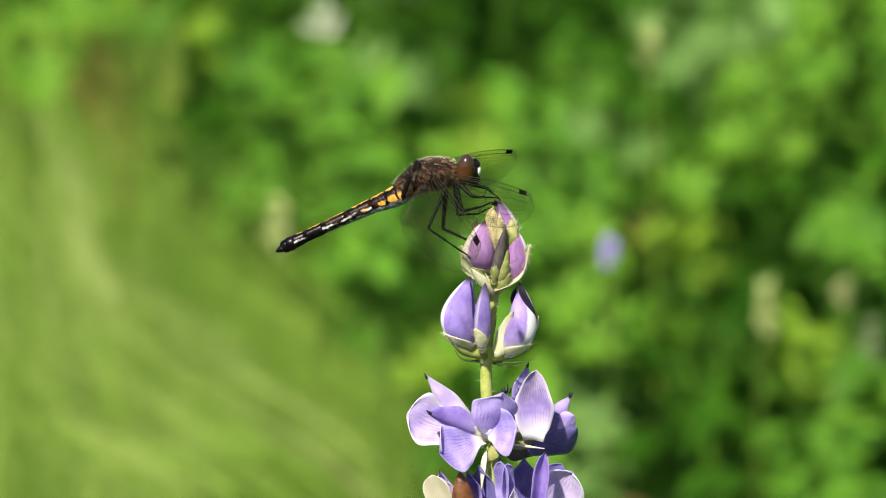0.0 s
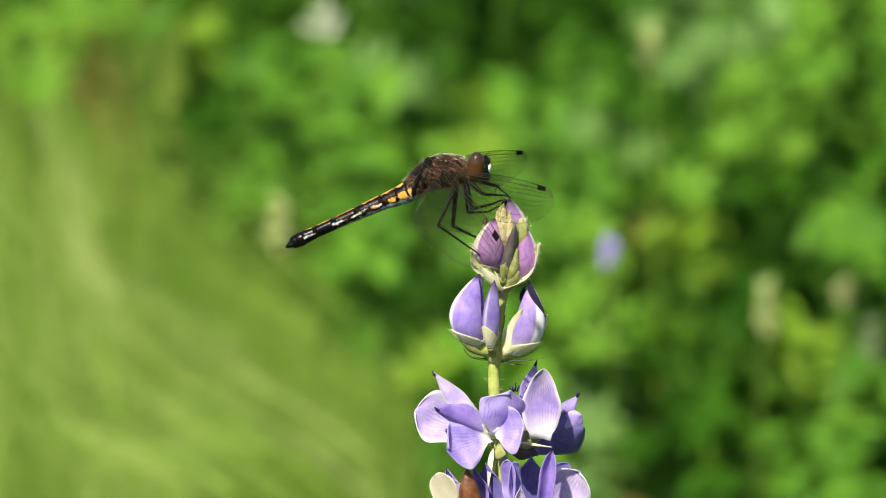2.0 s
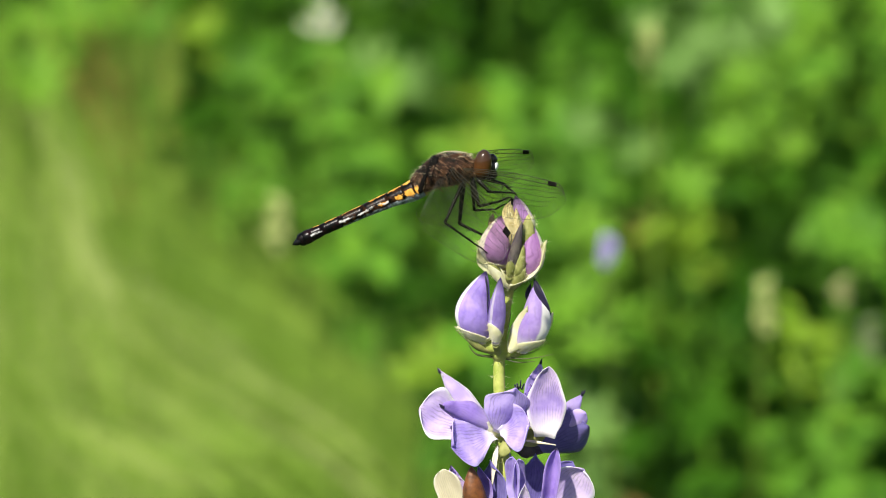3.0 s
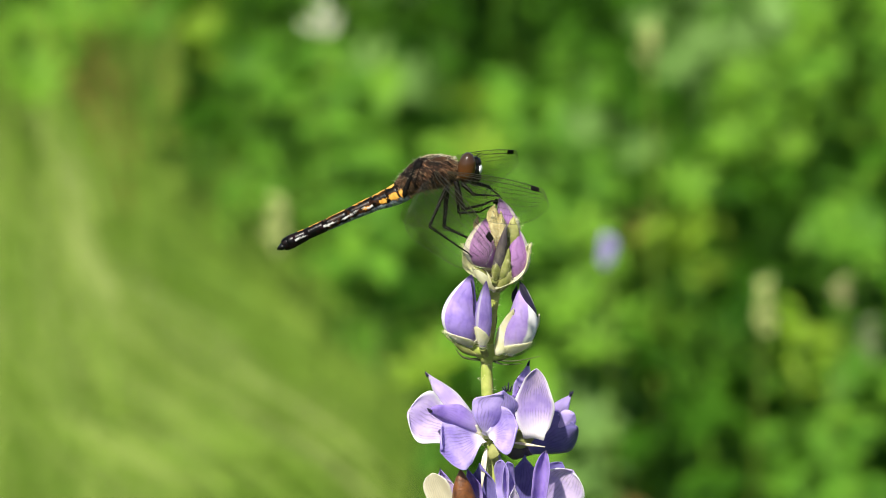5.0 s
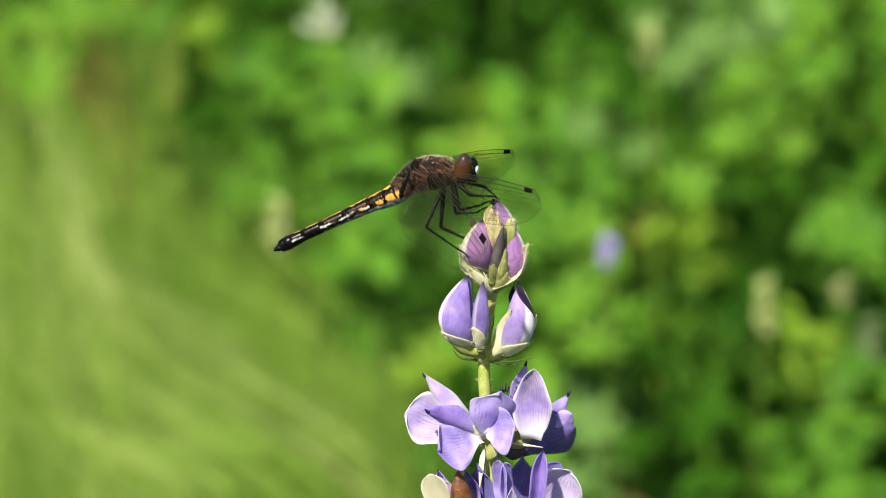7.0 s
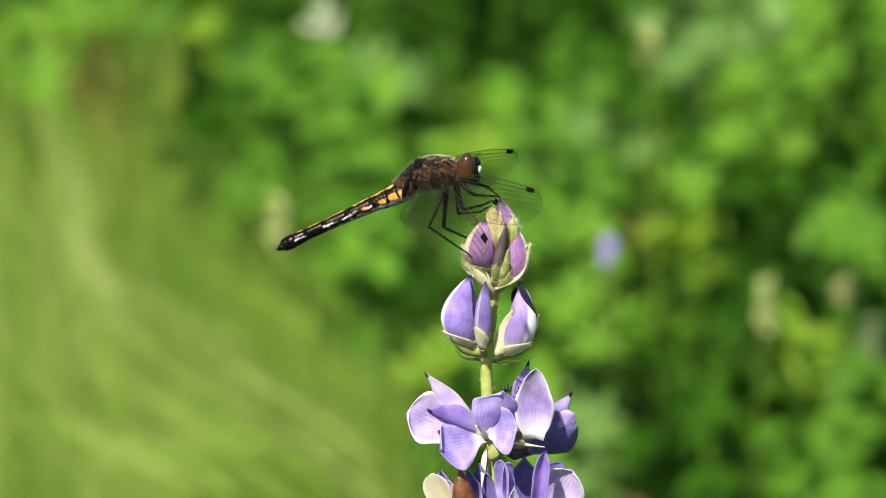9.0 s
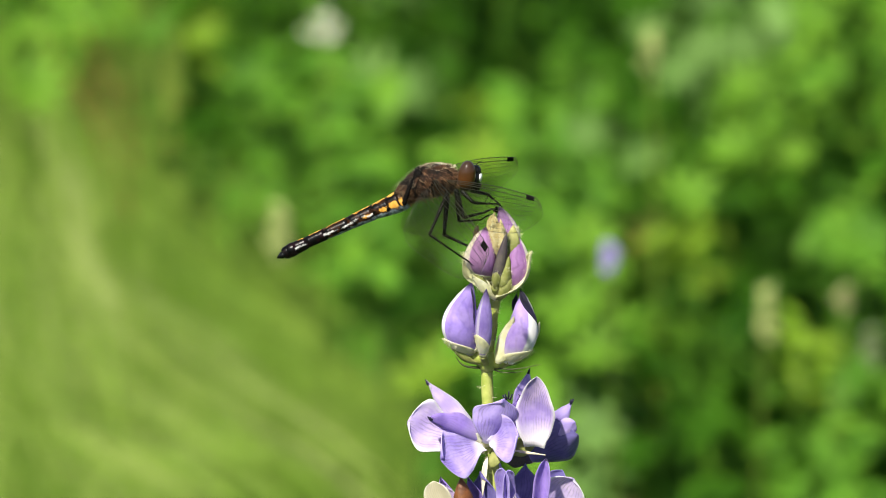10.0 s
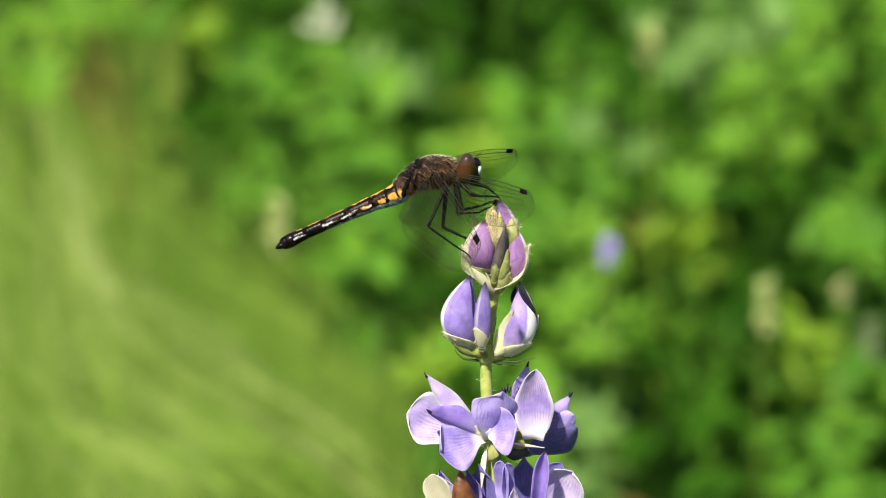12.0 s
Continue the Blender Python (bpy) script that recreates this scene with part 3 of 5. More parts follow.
    part("wing_petal", petal((-0.19, -3.00, 84.55), (3.79, -6.20, 86.49), (-0.35, 0.0, -1.0), 6.6, -0.3, 0.10, fat=0.66, sharp=0.5, dome=0.04, seed=6, claw=0.12), M_WING, f, "lilac veined petal")
    part("keel_petal", petal((2.45, -0.60, 83.99), (4.13, -1.20, 90.31), (0.95, 0.1, 0.25), 4.6, 0.5, 0.0, fat=0.55, seed=7), M_KEEL, f, "violet petal")
    part("calyx_lip", petal((0.28, -1.40, 83.07), (1.66, -4.00, 82.57), (0.8, -0.3, 0.3), 3.5, -0.7, 0.2, fat=0.5, sharp=0.5), M_OLIVE, f, "round green calyx")
    part("anther_tuft", joined(tube([(1.97, -2.20, 90.54), (1.65, -2.60, 91.26)], [0.16, 0.10], 5), tube([(2.20, -2.20, 90.54), (1.96, -2.60, 91.42)], [0.16, 0.10], 5), tube([(2.43, -2.20, 90.69), (2.50, -2.60, 91.89)], [0.16, 0.08], 5), tube([(2.66, -2.20, 90.54), (2.96, -2.60, 91.42)], [0.16, 0.10], 5)), M_INK, f, "black dried tips")
    part("calyx_lip", petal((-0.49, -1.60, 82.48), (-1.11, -3.20, 76.99), (1, -0.2, 0.1), 0.7, 0.4, 0.06, fat=0.35, ruffle=0.2), M_CREAM, f, "thin cream calyx tooth")
    part("calyx_lip", petal((-0.95, -1.60, 82.80), (-1.73, -3.40, 87.02), (1, 0.2, 0.1), 0.9, 0.4, 0.06, fat=0.35), M_CALYX, f)

    f = floret(spike, "open pale lilac floret with white rim")
    part("banner_petal", petal((6.01, -1.49, 83.83), (6.15, -3.55, 94.02), (0.95, -0.15, 0.12), 5.4, -0.30, 0.06, fat=0.42, sharp=0.62, dome=0.0, claw=0.5, seed=8), M_BANNER, f)
    # Other half of the pale banner; its shade is the deeper keel violet.
    part("banner_petal", petal((5.11, 0.51, 83.54), (3.87, 0.97, 90.63), (0.9, 0.4, 0.1), 3.6, -0.40, 0.04, fat=0.55, sharp=0.6, claw=0.4, seed=42), M_KEEL, f, "folded half of the petal, its shade put in a deeper violet")
    part("keel_petal", petal((4.09, 1.40, 85.11), (5.22, 0.80, 94.12), (0.9, -0.2, 0.1), 3.2, -0.4, 0.02, fat=0.5, seed=9), M_WING, f, "lilac folded petal")
    part("calyx_lip", petal((1.53, 0.60, 82.91), (6.16, 0.20, 84.44), (0.2, -0.3, 0.9), 3.0, 0.4, 0.06, fat=0.6, sharp=0.5), M_OLIVE, f)
    part("calyx_lip", petal((3.21, -2.40, 83.46), (7.51, -4.40, 83.30), (0.1, -0.3, -0.9), 0.32, 0.4, -0.16, fat=0.4, ruffle=0.1), M_CREAM, f, "thin cream calyx tooth")

    f = floret(spike, "open violet floret with shade put in its petal colour")
    # The floret above shades this petal; that shade is its dark colour.
    part("wing_petal", petal((4.78, 0.40, 81.37), (12.03, 0.00, 85.12), (0.35, -0.2, 0.85), 7.0, -0.4, -0.06, fat=0.60, sharp=0.55, seed=11), M_SHADED_VIOLET, f, "violet petal darkened in colour")
    # The corner the sun reaches, given the lighter lilac colour.
    part("wing_petal", petal((7.57, 1.20, 83.72), (11.55, -0.60, 87.08), (0.5, -0.3, 0.8), 2.6, -0.3, 0.0, fat=0.72, sharp=0.55, seed=12), M_WING, f)
    part("banner_petal", petal((6.81, 2.60, 83.40), (11.28, 2.40, 89.32), (0.7, -0.1, 0.5), 2.3, 0.5, 0.0, fat=0.55, seed=13), M_WING, f)
    part("calyx_lip", petal((0.92, 1.00, 82.98), (5.86, -0.40, 81.24), (0.1, -0.3, -0.9), 3.0, 0.5, 0.06, fat=0.5), M_CALYX_DARK, f)

    f = floret(spike, "open lilac floret behind the stem")
    part("banner_petal", petal((0.15, 2.00, 82.90), (-0.14, 8.00, 85.64), (1, 0, 0), 6.4, -0.3, 0.08, fat=0.65, sharp=0.55, seed=14), M_WING, f)
    part("wing_petal", petal((0.30, 2.00, 82.58), (1.12, 9.00, 81.09), (0.2, 0, 1), 5.4, 0.3, 0.08, fat=0.65, sharp=0.55, seed=15), M_WING, f)

    # withered points on the petals
    for a, b, r in (((-8.52, 0.70, 91.93), (-8.90, 0.80, 92.70), 0.16), ((-8.04, -5.40, 88.43), (-8.58, -5.80, 89.00), 0.2), ((10.97, 2.40, 89.00), (11.43, 2.40, 89.64), 0.2), ((10.97, 2.40, 88.84), (10.96, 2.00, 89.73), 0.12),
                    ((5.14, 0.20, 93.63), (5.37, 0.20, 94.42), 0.16), ((1.65, 0.40, 105.27), (1.65, 0.40, 105.42), 0.1)):
        part("withered_point", tube([a, Vector(a).lerp(Vector(b), 0.5), b], [r * 1.3, r, r * 0.3], 7), M_INK, spike)

    # fourth whorl, at the lower edge of what is seen
    f = floret(spike, "faded cream and lilac floret")
    part("banner_petal", petal((-4.96, -3.00, 70.43), (-7.89, -5.00, 79.80), (0.9, -0.2, 0.2), 3.9, -0.2, 0.02, fat=0.72, sharp=0.42, seed=16), M_CREAM, f, "cream petal")
    part("banner_petal", petal((-4.50, -2.20, 71.35), (-6.82, -2.60, 79.86), (0.8, -0.3, 0.3), 3.0, -0.5, 0.06, fat=0.6, sharp=0.6, seed=17), M_KEEL, f, "violet petal")
    part("wing_petal", petal((-3.73, -2.60, 71.13), (-6.05, -4.00, 79.09), (0.9, 0.1, 0.2), 2.8, -0.3, 0.06, fat=0.6, seed=41), M_PALE, f)
    f = floret(spike, "withered rust brown floret")
    part("withered_petal", pod((-2.34, -3.00, 72.02), (-4.04, -5.20, 80.32), (-0.6, -0.8, 0.1), 4.2, 3.4), M_RUST, f, "rust brown withered petal")
    part("wing_petal", petal((-0.17, -2.00, 71.77), (-1.42, -2.80, 80.70), (0.9, -0.3, 0.0), 4.2, -0.5, 0.06, fat=0.6, seed=18), M_SHADED_VIOLET, f, "violet petal darkened in colour")
    part("keel_petal", petal((-1.10, -2.60, 74.31), (-3.12, -3.40, 80.05), (0.9, -0.3, 0.0), 2.2, -0.5, 0.06, fat=0.55, seed=19), M_KEEL, f)
    f = floret(spike, "violet floret with upright petals")
    part("wing_petal", petal((1.76, -5.04, 74.38), (1.52, -6.68, 82.07), (0.85, -0.55, 0.0), 2.5, -0.3, 0.05, fat=0.66, sharp=0.42, seed=20), M_WING, f)
    part("wing_petal", petal((2.76, -5.24, 74.39), (2.42, -6.68, 81.78), (0.80, 0.60, 0.0), 2.3, -0.3, 0.05, fat=0.66, sharp=0.42, seed=27), M_WING, f)
    part("wing_petal", petal((2.97, -5.80, 71.44), (3.33, -7.60, 78.69), (0.9, 0.3, -0.1), 2.2, -0.4, 0.05, fat=0.55, seed=21), M_PALE, f)
    part("keel_petal", petal((6.28, -6.00, 72.28), (7.55, -7.60, 83.58), (0.95, -0.2, 0.1), 2.3, -1.3, 0.03, fat=0.64, sharp=0.40, seed=22), M_KEEL, f)
    part("banner_petal", petal((4.02, -0.60, 71.75), (4.76, -1.40, 81.48), (0.95, 0.2, 0.0), 5.6, -0.4, 0.05, fat=0.6, seed=23), M_SHADED_VIOLET, f, "violet petal darkened in colour")
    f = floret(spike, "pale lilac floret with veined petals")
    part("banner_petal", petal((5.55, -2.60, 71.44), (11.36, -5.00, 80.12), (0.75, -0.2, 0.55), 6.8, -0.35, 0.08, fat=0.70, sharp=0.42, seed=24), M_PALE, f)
    part("wing_petal", petal((5.57, 0.40, 71.98), (9.88, 0.00, 80.19), (0.8, -0.2, 0.4), 4.6, -0.4, 0.05, fat=0.62, sharp=0.55, seed=25), M_SHADED_VIOLET, f, "violet petal darkened in colour")
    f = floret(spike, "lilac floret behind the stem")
    part("banner_petal", petal((0.16, 2.00, 70.79), (1.27, 7.00, 77.57), (1, 0, 0), 6.4, -0.3, 0.08, fat=0.65, sharp=0.55, seed=26), M_SHADED_VIOLET, f)
    # lower whorls, out of sight but part of the same spike
    for k in range(8):
        g = k * 0.785 + 0.2
        out = Vector((math.cos(g), math.sin(g), 0.0))
        z = 62.0 if k % 2 else 54.0
        f = floret(spike, "open lilac floret")
        part("wing_petal", petal(out * 1.5 + Vector((0.6, 0, z)), out * 8 + Vector((0.6, 0, z + 3)), (-out.y, out.x, 0.3), 6.2, 0.4, 0.06, fat=0.66, sharp=0.55, seed=30 + k), M_WING, f)
        part("banner_petal", petal(out * 1.5 + Vector((0.6, 0, z)), out * 5 + Vector((0.6, 0, z + 8)), (-out.y, out.x, 0.0), 5.4, -0.4, 0.06, fat=0.6, sharp=0.6, seed=40 + k), M_PALE, f)
    return spike


spike = lupine_spike()


def lupine_leaf(parent, hub, normal, size, material, seed, leaflets=9, spin=0.0, unit=1.0):
    """A palmate leaf: narrow folded leaflets round a hub; each leaflet is a part."""
    rng = random.Random(seed)
    nor = Vector(normal).normalized()
    _, x, y = axes(nor, (1, 0.1, 0.2))
    for k in range(leaflets):
        g = spin + 2 * math.pi * k / leaflets + rng.uniform(-0.1, 0.1)
        way = x * math.cos(g) + y * math.sin(g)
        ell = size * rng.uniform(0.85, 1.1)
        tip = Vector(hub) + way * ell + nor * ell * rng.uniform(0.15, 0.45)
        side = nor.cross(way)
        part("leaflet", petal(hub, tip, side, size * 0.26, 0.45, -0.08, fat=0.62, sharp=0.7, claw=0.10, thick=0.4, ruffle=0.03, seed=seed + k, n=7, m=5), material, parent)


M_LEAF = mottled("leaf_green", (0.058, 0.174, 0.013), (0.113, 0.27, 0.022), 0.02, 0.5, 0.3, fine=0.003, through_light=0.3, vary=0.25, spec=0.15)
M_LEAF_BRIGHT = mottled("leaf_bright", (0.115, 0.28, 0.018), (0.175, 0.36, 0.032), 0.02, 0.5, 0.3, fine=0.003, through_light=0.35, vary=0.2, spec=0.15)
M_LEAF_GREY = mottled("leaf_grey_green", (0.10, 0.215, 0.042), (0.18, 0.32, 0.08), 0.02, 0.6, 0.3, fine=0.003, through_light=0.3, vary=0.2, spec=0.15)


def lupine_plant():
    plant = thing("lupine_plant", (0.0062, 0.0, 0.0), "green lupine plant with palmate leaves, bearing the spike", "plant")
    path = smooth_path([(0, 0, -5), (2, 1, 120), (-1, 0, 280), (0, 0, 442)], 6)
    part("stem", tube(path, [3.0 - 1.75 * i / (len(path) - 1) for i in range(len(path))], 12), M_STEM, plant, "green hairy stem")
    for k in range(7):
        g, z = k * 2.4 + 0.4, 70 + 34 * k
        out = Vector((math.cos(g), math.sin(g), 0))
        hub = out * (95 - 4 * k) + Vector((0, 0, z + 55))
        part("leaf_stalk", tube(smooth_path([(0, 0, z), out * 40 + Vector((0, 0, z + 18)), hub], 5), 0.9, 7), M_STEM, plant)
        lupine_leaf(plant, hub, out * 0.4 + Vector((0, 0, 1)), 42, M_LEAF, 100 + k * 17)
    return plant


lupine_plant()

# ---- the dragonfly, perched on the tip of the spike ----
FLY_AT = (0.0078, 0.0, 0.5560)


def dragonfly():
    fly = thing("dragonfly", FLY_AT, "black and amber dragonfly with clear wings perched on the bud", "insect")

    # abdomen: ten rings, slender in the middle, with a dark clubbed end
    line = smooth_path([(-13.18, 0.00, 2.16), (-15.02, 0.00, 1.22), (-17.71, 0.00, 0.12), (-21.94, 0.00, -1.84), (-25.79, 0.00, -3.65), (-28.49, 0.00, -4.98), (-29.88, 0.00, -5.69)], 16)
    def girth(t):
        return float(np.interp(t, [0, 0.08, 0.16, 0.3, 0.5, 0.7, 0.85, 0.95, 1.0], [1.40, 1.52, 1.40, 1.12, 0.88, 0.80, 0.98, 0.86, 0.62]))
    count = len(line) - 1
    def ring_at(t, grow=1.0, lo=0.0, hi=1.0, n=20):
        x = t * count
        i = min(int(x), count - 1)
        p = line[i].lerp(line[i + 1], x - i)
        a, s, nor = axes(line[min(i + 1, count)] - line[max(i - 1, 0)], (0, 1, 0))
        r = girth(t) * grow
        pts = []
        for j in range(n):
            q = 2 * math.pi * (lo + (hi - lo) * j / (n if hi - lo >= 1 else n - 1))
            # angle 0 is the back, a quarter turn the near flank
            pts.append(p - s * (math.sin(q) * r * 0.92) - nor * (math.cos(q) * r))
        return pts
    cuts = [0.0, 0.09, 0.20, 0.33, 0.46, 0.59, 0.71, 0.81, 0.89, 0.95, 1.0]
    for k in range(10):
        t0, t1 = cuts[k], cuts[k + 1]
        rings = [ring_at(t0 + (t1 - t0) * i / 6, 0.97 + 0.04 * math.sin(math.pi * min(1, 0.15 + i / 6 * 0.85)) ** 0.6) for i in range(7)]
        part("abdomen_segment", loft(rings), M_RINGS[min(k, 7)], fly)
    for flip in (1, -1):
        part("tail_appendage", tube([flank((-29.57, 0.00, -5.53), flip * 0.3), flank((-30.11, 0.00, -5.85), flip * 0.4), flank((-30.65, 0.00, -6.16), flip * 0.2)], [0.52, 0.40, 0.10], 8), M_BLACK, fly)

    # thorax
    rows = [((-13.79, 0.00, 2.01), 1.35, 1.2), ((-12.95, 0.00, 2.87), 1.62, 1.6), ((-11.72, 0.00, 3.81), 1.95, 2.1), ((-10.26, 0.00, 4.44), 2.28, 2.4), ((-8.64, 0.00, 4.67), 2.25, 2.4),
            ((-7.34, 0.00, 4.75), 2.05, 2.0), ((-6.49, 0.00, 4.83), 1.5, 1.5), ((-5.88, 0.00, 4.98), 0.9, 0.9)]
    rings = []
    pts = [Vector(r[0]) for r in rows]
    for i, (p, h, w) in enumerate(rows):
        a, s, nor = axes(pts[min(i + 1, len(pts) - 1)] - pts[max(i - 1, 0)], (0, 1, 0))
        rings.append([pts[i] + s * (math.cos(2 * math.pi * j / 28) * w) + nor * (math.sin(2 * math.pi * j / 28) * h) for j in range(28)])
    fine = []
    for i in range(len(rings) - 1):
        for k in range(3):
            fine.append([rings[i][j].lerp(rings[i + 1][j], k / 3) for j in range(28)])
    fine.append(rings[-1])
    for i, r in enumerate(fine):
        c = sum(r, Vector()) / len(r)
        for j in range(28):
            r[j] = c + (r[j] - c) * (1 + 0.05 * math.sin(j * 2.7 + i * 1.3) + 0.04 * math.sin(i * 2.9 + j))
    body = loft(fine)
    part("thorax", body, M_BROWN, fly, "brown hairy thorax with black seams")
    part("thorax_hair", joined(fuzz(body, 2300, 0.62, 0.020, 31, (1.6, -0.1, -1.3), 0.45), fuzz(body, 360, 0.9, 0.055, 37, (1.8, -0.1, -1.5), 0.30)), M_FUR, fly, "fine buff hairs")
    for flip in (1, -1):
        for a, b, c in ((flank((-11.02, 0.00, 6.24), -1.6 * flip), flank((-11.72, 0.00, 4.28), -2.3 * flip), flank((-11.95, 0.00, 2.48), -1.6 * flip)), (flank((-9.34, 0.00, 6.00), -1.9 * flip), flank((-9.64, 0.00, 4.44), -2.5 * flip), flank((-9.34, 0.00, 2.71), -1.9 * flip)),
                        (flank((-7.72, 0.00, 6.00), -1.5 * flip), flank((-7.80, 0.00, 4.59), -2.1 * flip), flank((-7.34, 0.00, 3.18), -1.5 * flip))):
            part("black_seam", tube(smooth_path([a, b, c], 6), 0.10, 8, 0.6), M_DULL_BLACK, fly)
    for flip in (1, -1):
        part("black_seam", tube(smooth_path([flank((-11.64, 0.00, 5.69), -1.0 * flip), flank((-12.79, 0.00, 3.57), -1.45 * flip), flank((-13.41, 0.00, 1.46), -1.1 * flip)], 6), [0.3] + [0.6] * 11 + [0.3], 10, 0.6), M_DULL_BLACK, fly)
    part("back_hair", joined(fuzz(body, 420, 0.45, 0.010, 35, (1.2, 0, 0.0), 0.35, lambda p, n: n.z > 0.8 and p.x > -10.6), fuzz(body, 520, 0.62, 0.005, 36, (-0.5, 0, 0.3), 0.35, lambda p, n: p.x < -10.6 and n.z > -0.3)), M_HAIR, fly, "pale hairs along the back")
    # Thin tan tube added to colour in the sunlit edge of the hairs.
    part("back_crest", tube(smooth_path([(-11.02, 0.00, 6.55), (-10.26, 0.00, 6.94), (-8.49, 0.00, 7.02), (-6.57, 0.00, 6.71)], 5), [0.03, 0.05] + [0.08] * 12 + [0.05, 0.03], 7), M_LIT_EDGE, fly, "tan line for the lit hair edge along the back")
    for flip in (1, -1):
        part("black_shoulder", ball((-11.35, -0.75 * flip, 5.55), (0.95, 1.05, 0.80), (0, -35, 0), 12, 16), M_DULL_BLACK, fly, "black patch under the wing roots")
    part("collar_hair", fuzz(ball((-6.5, 0.0, 5.3), (0.55, 1.45, 1.55)), 200, 0.45, 0.011, 38, (-0.2, -0.1, 0.1), 0.4), M_HAIR, fly, "pale hairs behind the head")
    part("neck", tube([(-6.73, 0.00, 5.06), (-6.11, 0.00, 5.22), (-5.42, 0.00, 5.30)], [1.0, 0.8, 0.8], 12), M_BLACK, fly)

    # head, turning on the neck
    head = new("head")
    head.empty_display_size = 0.002
    head.parent = fly
    head.location = Vector((-5.80, 0.00, 5.22)) * MM
    def hd(p):
        return Vector(p) - Vector((-5.80, 0.00, 5.22))
    part("head_capsule", ball(hd((-4.34, 0.00, 4.75)), (1.35, 1.7, 1.7), (0, 12, 0)), M_BLACK, head)
    for flip in (1, -1):
        part("compound_eye", ball(hd(flank((-4.88, 0.00, 5.38 if flip > 0 else 4.95), -1.05 * flip)), (1.26, 1.28, 2.18), (8 * flip, 8, -14 * flip), 26, 34), M_EYE, head, "glossy russet compound eye")
    part("face", ball(hd((-3.20, 0.00, 5.00)), (0.42, 0.90, 0.72), (0, 14, 0)), M_FACE, head, "white face")
    part("lip", ball(hd((-3.34, 0.00, 4.08)), (0.34, 0.75, 0.26), (0, -10, 0)), M_FACE, head, "white upper lip")
    part("brow", ball(hd((-3.73, 0.00, 6.00)), (0.85, 1.0, 0.75), (0, 20, 0)), M_BLACK, head)
    part("mouth", ball(hd((-3.81, 0.00, 3.81)), (0.95, 1.15, 0.75), (0, -20, 0)), M_BLACK, head)
    part("mouth_hair", fuzz(ball(hd((-3.65, 0.00, 3.81)), (0.9, 1.1, 0.7)), 90, 0.7, 0.02, 41, (0.3, 0, -0.3), 0.3), M_FUR, head)
    for flip in (1, -1):
        part("antenna", tube([hd(flank((-3.81, 0.00, 6.47), -0.4 * flip)), hd(flank((-3.35, 0.00, 6.86), -0.8 * flip)), hd(flank((-2.81, 0.00, 7.10), -1.2 * flip))], [0.09, 0.06, 0.03], 6), M_BLACK, head)

    # legs: thigh, shin and foot, with short spines
    def leg(hip, knee, ankle, toe, r, seed):
        ob = new("leg")
        ob.empty_display_size = 0.002
        ob.parent = fly
        r *= 0.9
        hip, knee, ankle, toe = Vector(hip), Vector(knee), Vector(ankle), Vector(toe)
        mid = hip.lerp(knee, 0.5)
        part("thigh", tube([hip, hip.lerp(knee, 0.15), mid, hip.lerp(knee, 0.88), knee], [r * 1.2, r * 1.5, r * 1.25, r, r * 1.05], 9), M_LEG, ob)
        shin = tube([knee, knee.lerp(ankle, 0.1), knee.lerp(ankle, 0.6), ankle], [r * 1.05, r * 0.85, r * 0.7, r * 0.55], 8)
        part("shin", shin, M_LEG, ob)
        part("foot", tube(smooth_path([ankle, ankle.lerp(toe, 0.6) + Vector((0, 0, 0.15)), toe], 3), [r * 0.6, r * 0.6, r * 0.55, r * 0.5, r * 0.4, r * 0.35, r * 0.2], 7), M_LEG, ob)
        part("spines", fuzz(shin, 26, 0.75, 0.035, seed, (0, 0, 0), 0.2), M_LEG, ob)
    leg((-7.42, -1.10, 3.25), (-9.95, -3.60, -2.18), (-5.65, -4.20, -5.11), (-4.12, -3.60, -6.42), 0.22, 51)
    leg((-7.49, 0.90, 3.00), (-7.95, 1.60, -3.28), (-4.57, 0.40, -4.67), (-3.03, -0.60, -5.17), 0.30, 52)
    leg((-6.34, -1.00, 3.54), (-5.35, -2.60, -0.04), (-2.59, -2.40, 0.62), (-0.90, -1.80, 1.04), 0.30, 53)
    leg((-6.34, 0.80, 3.17), (-5.95, 1.40, -1.35), (-3.03, 1.20, -1.15), (-1.34, 0.40, -0.20), 0.24, 54)
    leg((-5.65, -0.80, 3.35), (-3.97, -2.00, 1.87), (-1.66, -1.80, 1.75), (-0.20, -1.00, 1.27), 0.26, 55)
    leg((-4.57, 0.60, 3.22), (-1.95, 1.60, 2.30), (-1.19, 1.20, 1.68), (-0.04, 0.40, 0.75), 0.24, 56)

    # wings: skin, veins and the dark cell near the tip
    def wing(name, root, cell, chord, width, label, broad):
        """From the root through the dark cell to the tip; chord: the way from the front edge to the rear edge."""
        ob = new(name)
        ob.empty_display_size = 0.003
        ob.parent = fly
        ob.location = Vector(root) * MM
        tagged(ob, label)
        span = Vector(cell) - Vector(root)
        a, c, nor = axes(span, chord)
        length = span.length / 0.838
        def rear(u):
            d = min(0.05, u * 0.8, (1 - u) * 0.8)
            return sum(outline(u + d * k / 3) for k in range(-3, 4)) / 7
        def outline(u):
            if broad:
                return width * float(np.interp(u, [0, 0.04, 0.12, 0.25, 0.42, 0.6, 0.75, 0.86, 0.93, 0.97, 0.99, 1.0], [0.12, 0.55, 0.92, 1.0, 0.93, 0.84, 0.76, 0.67, 0.58, 0.50, 0.43, 0.36]))
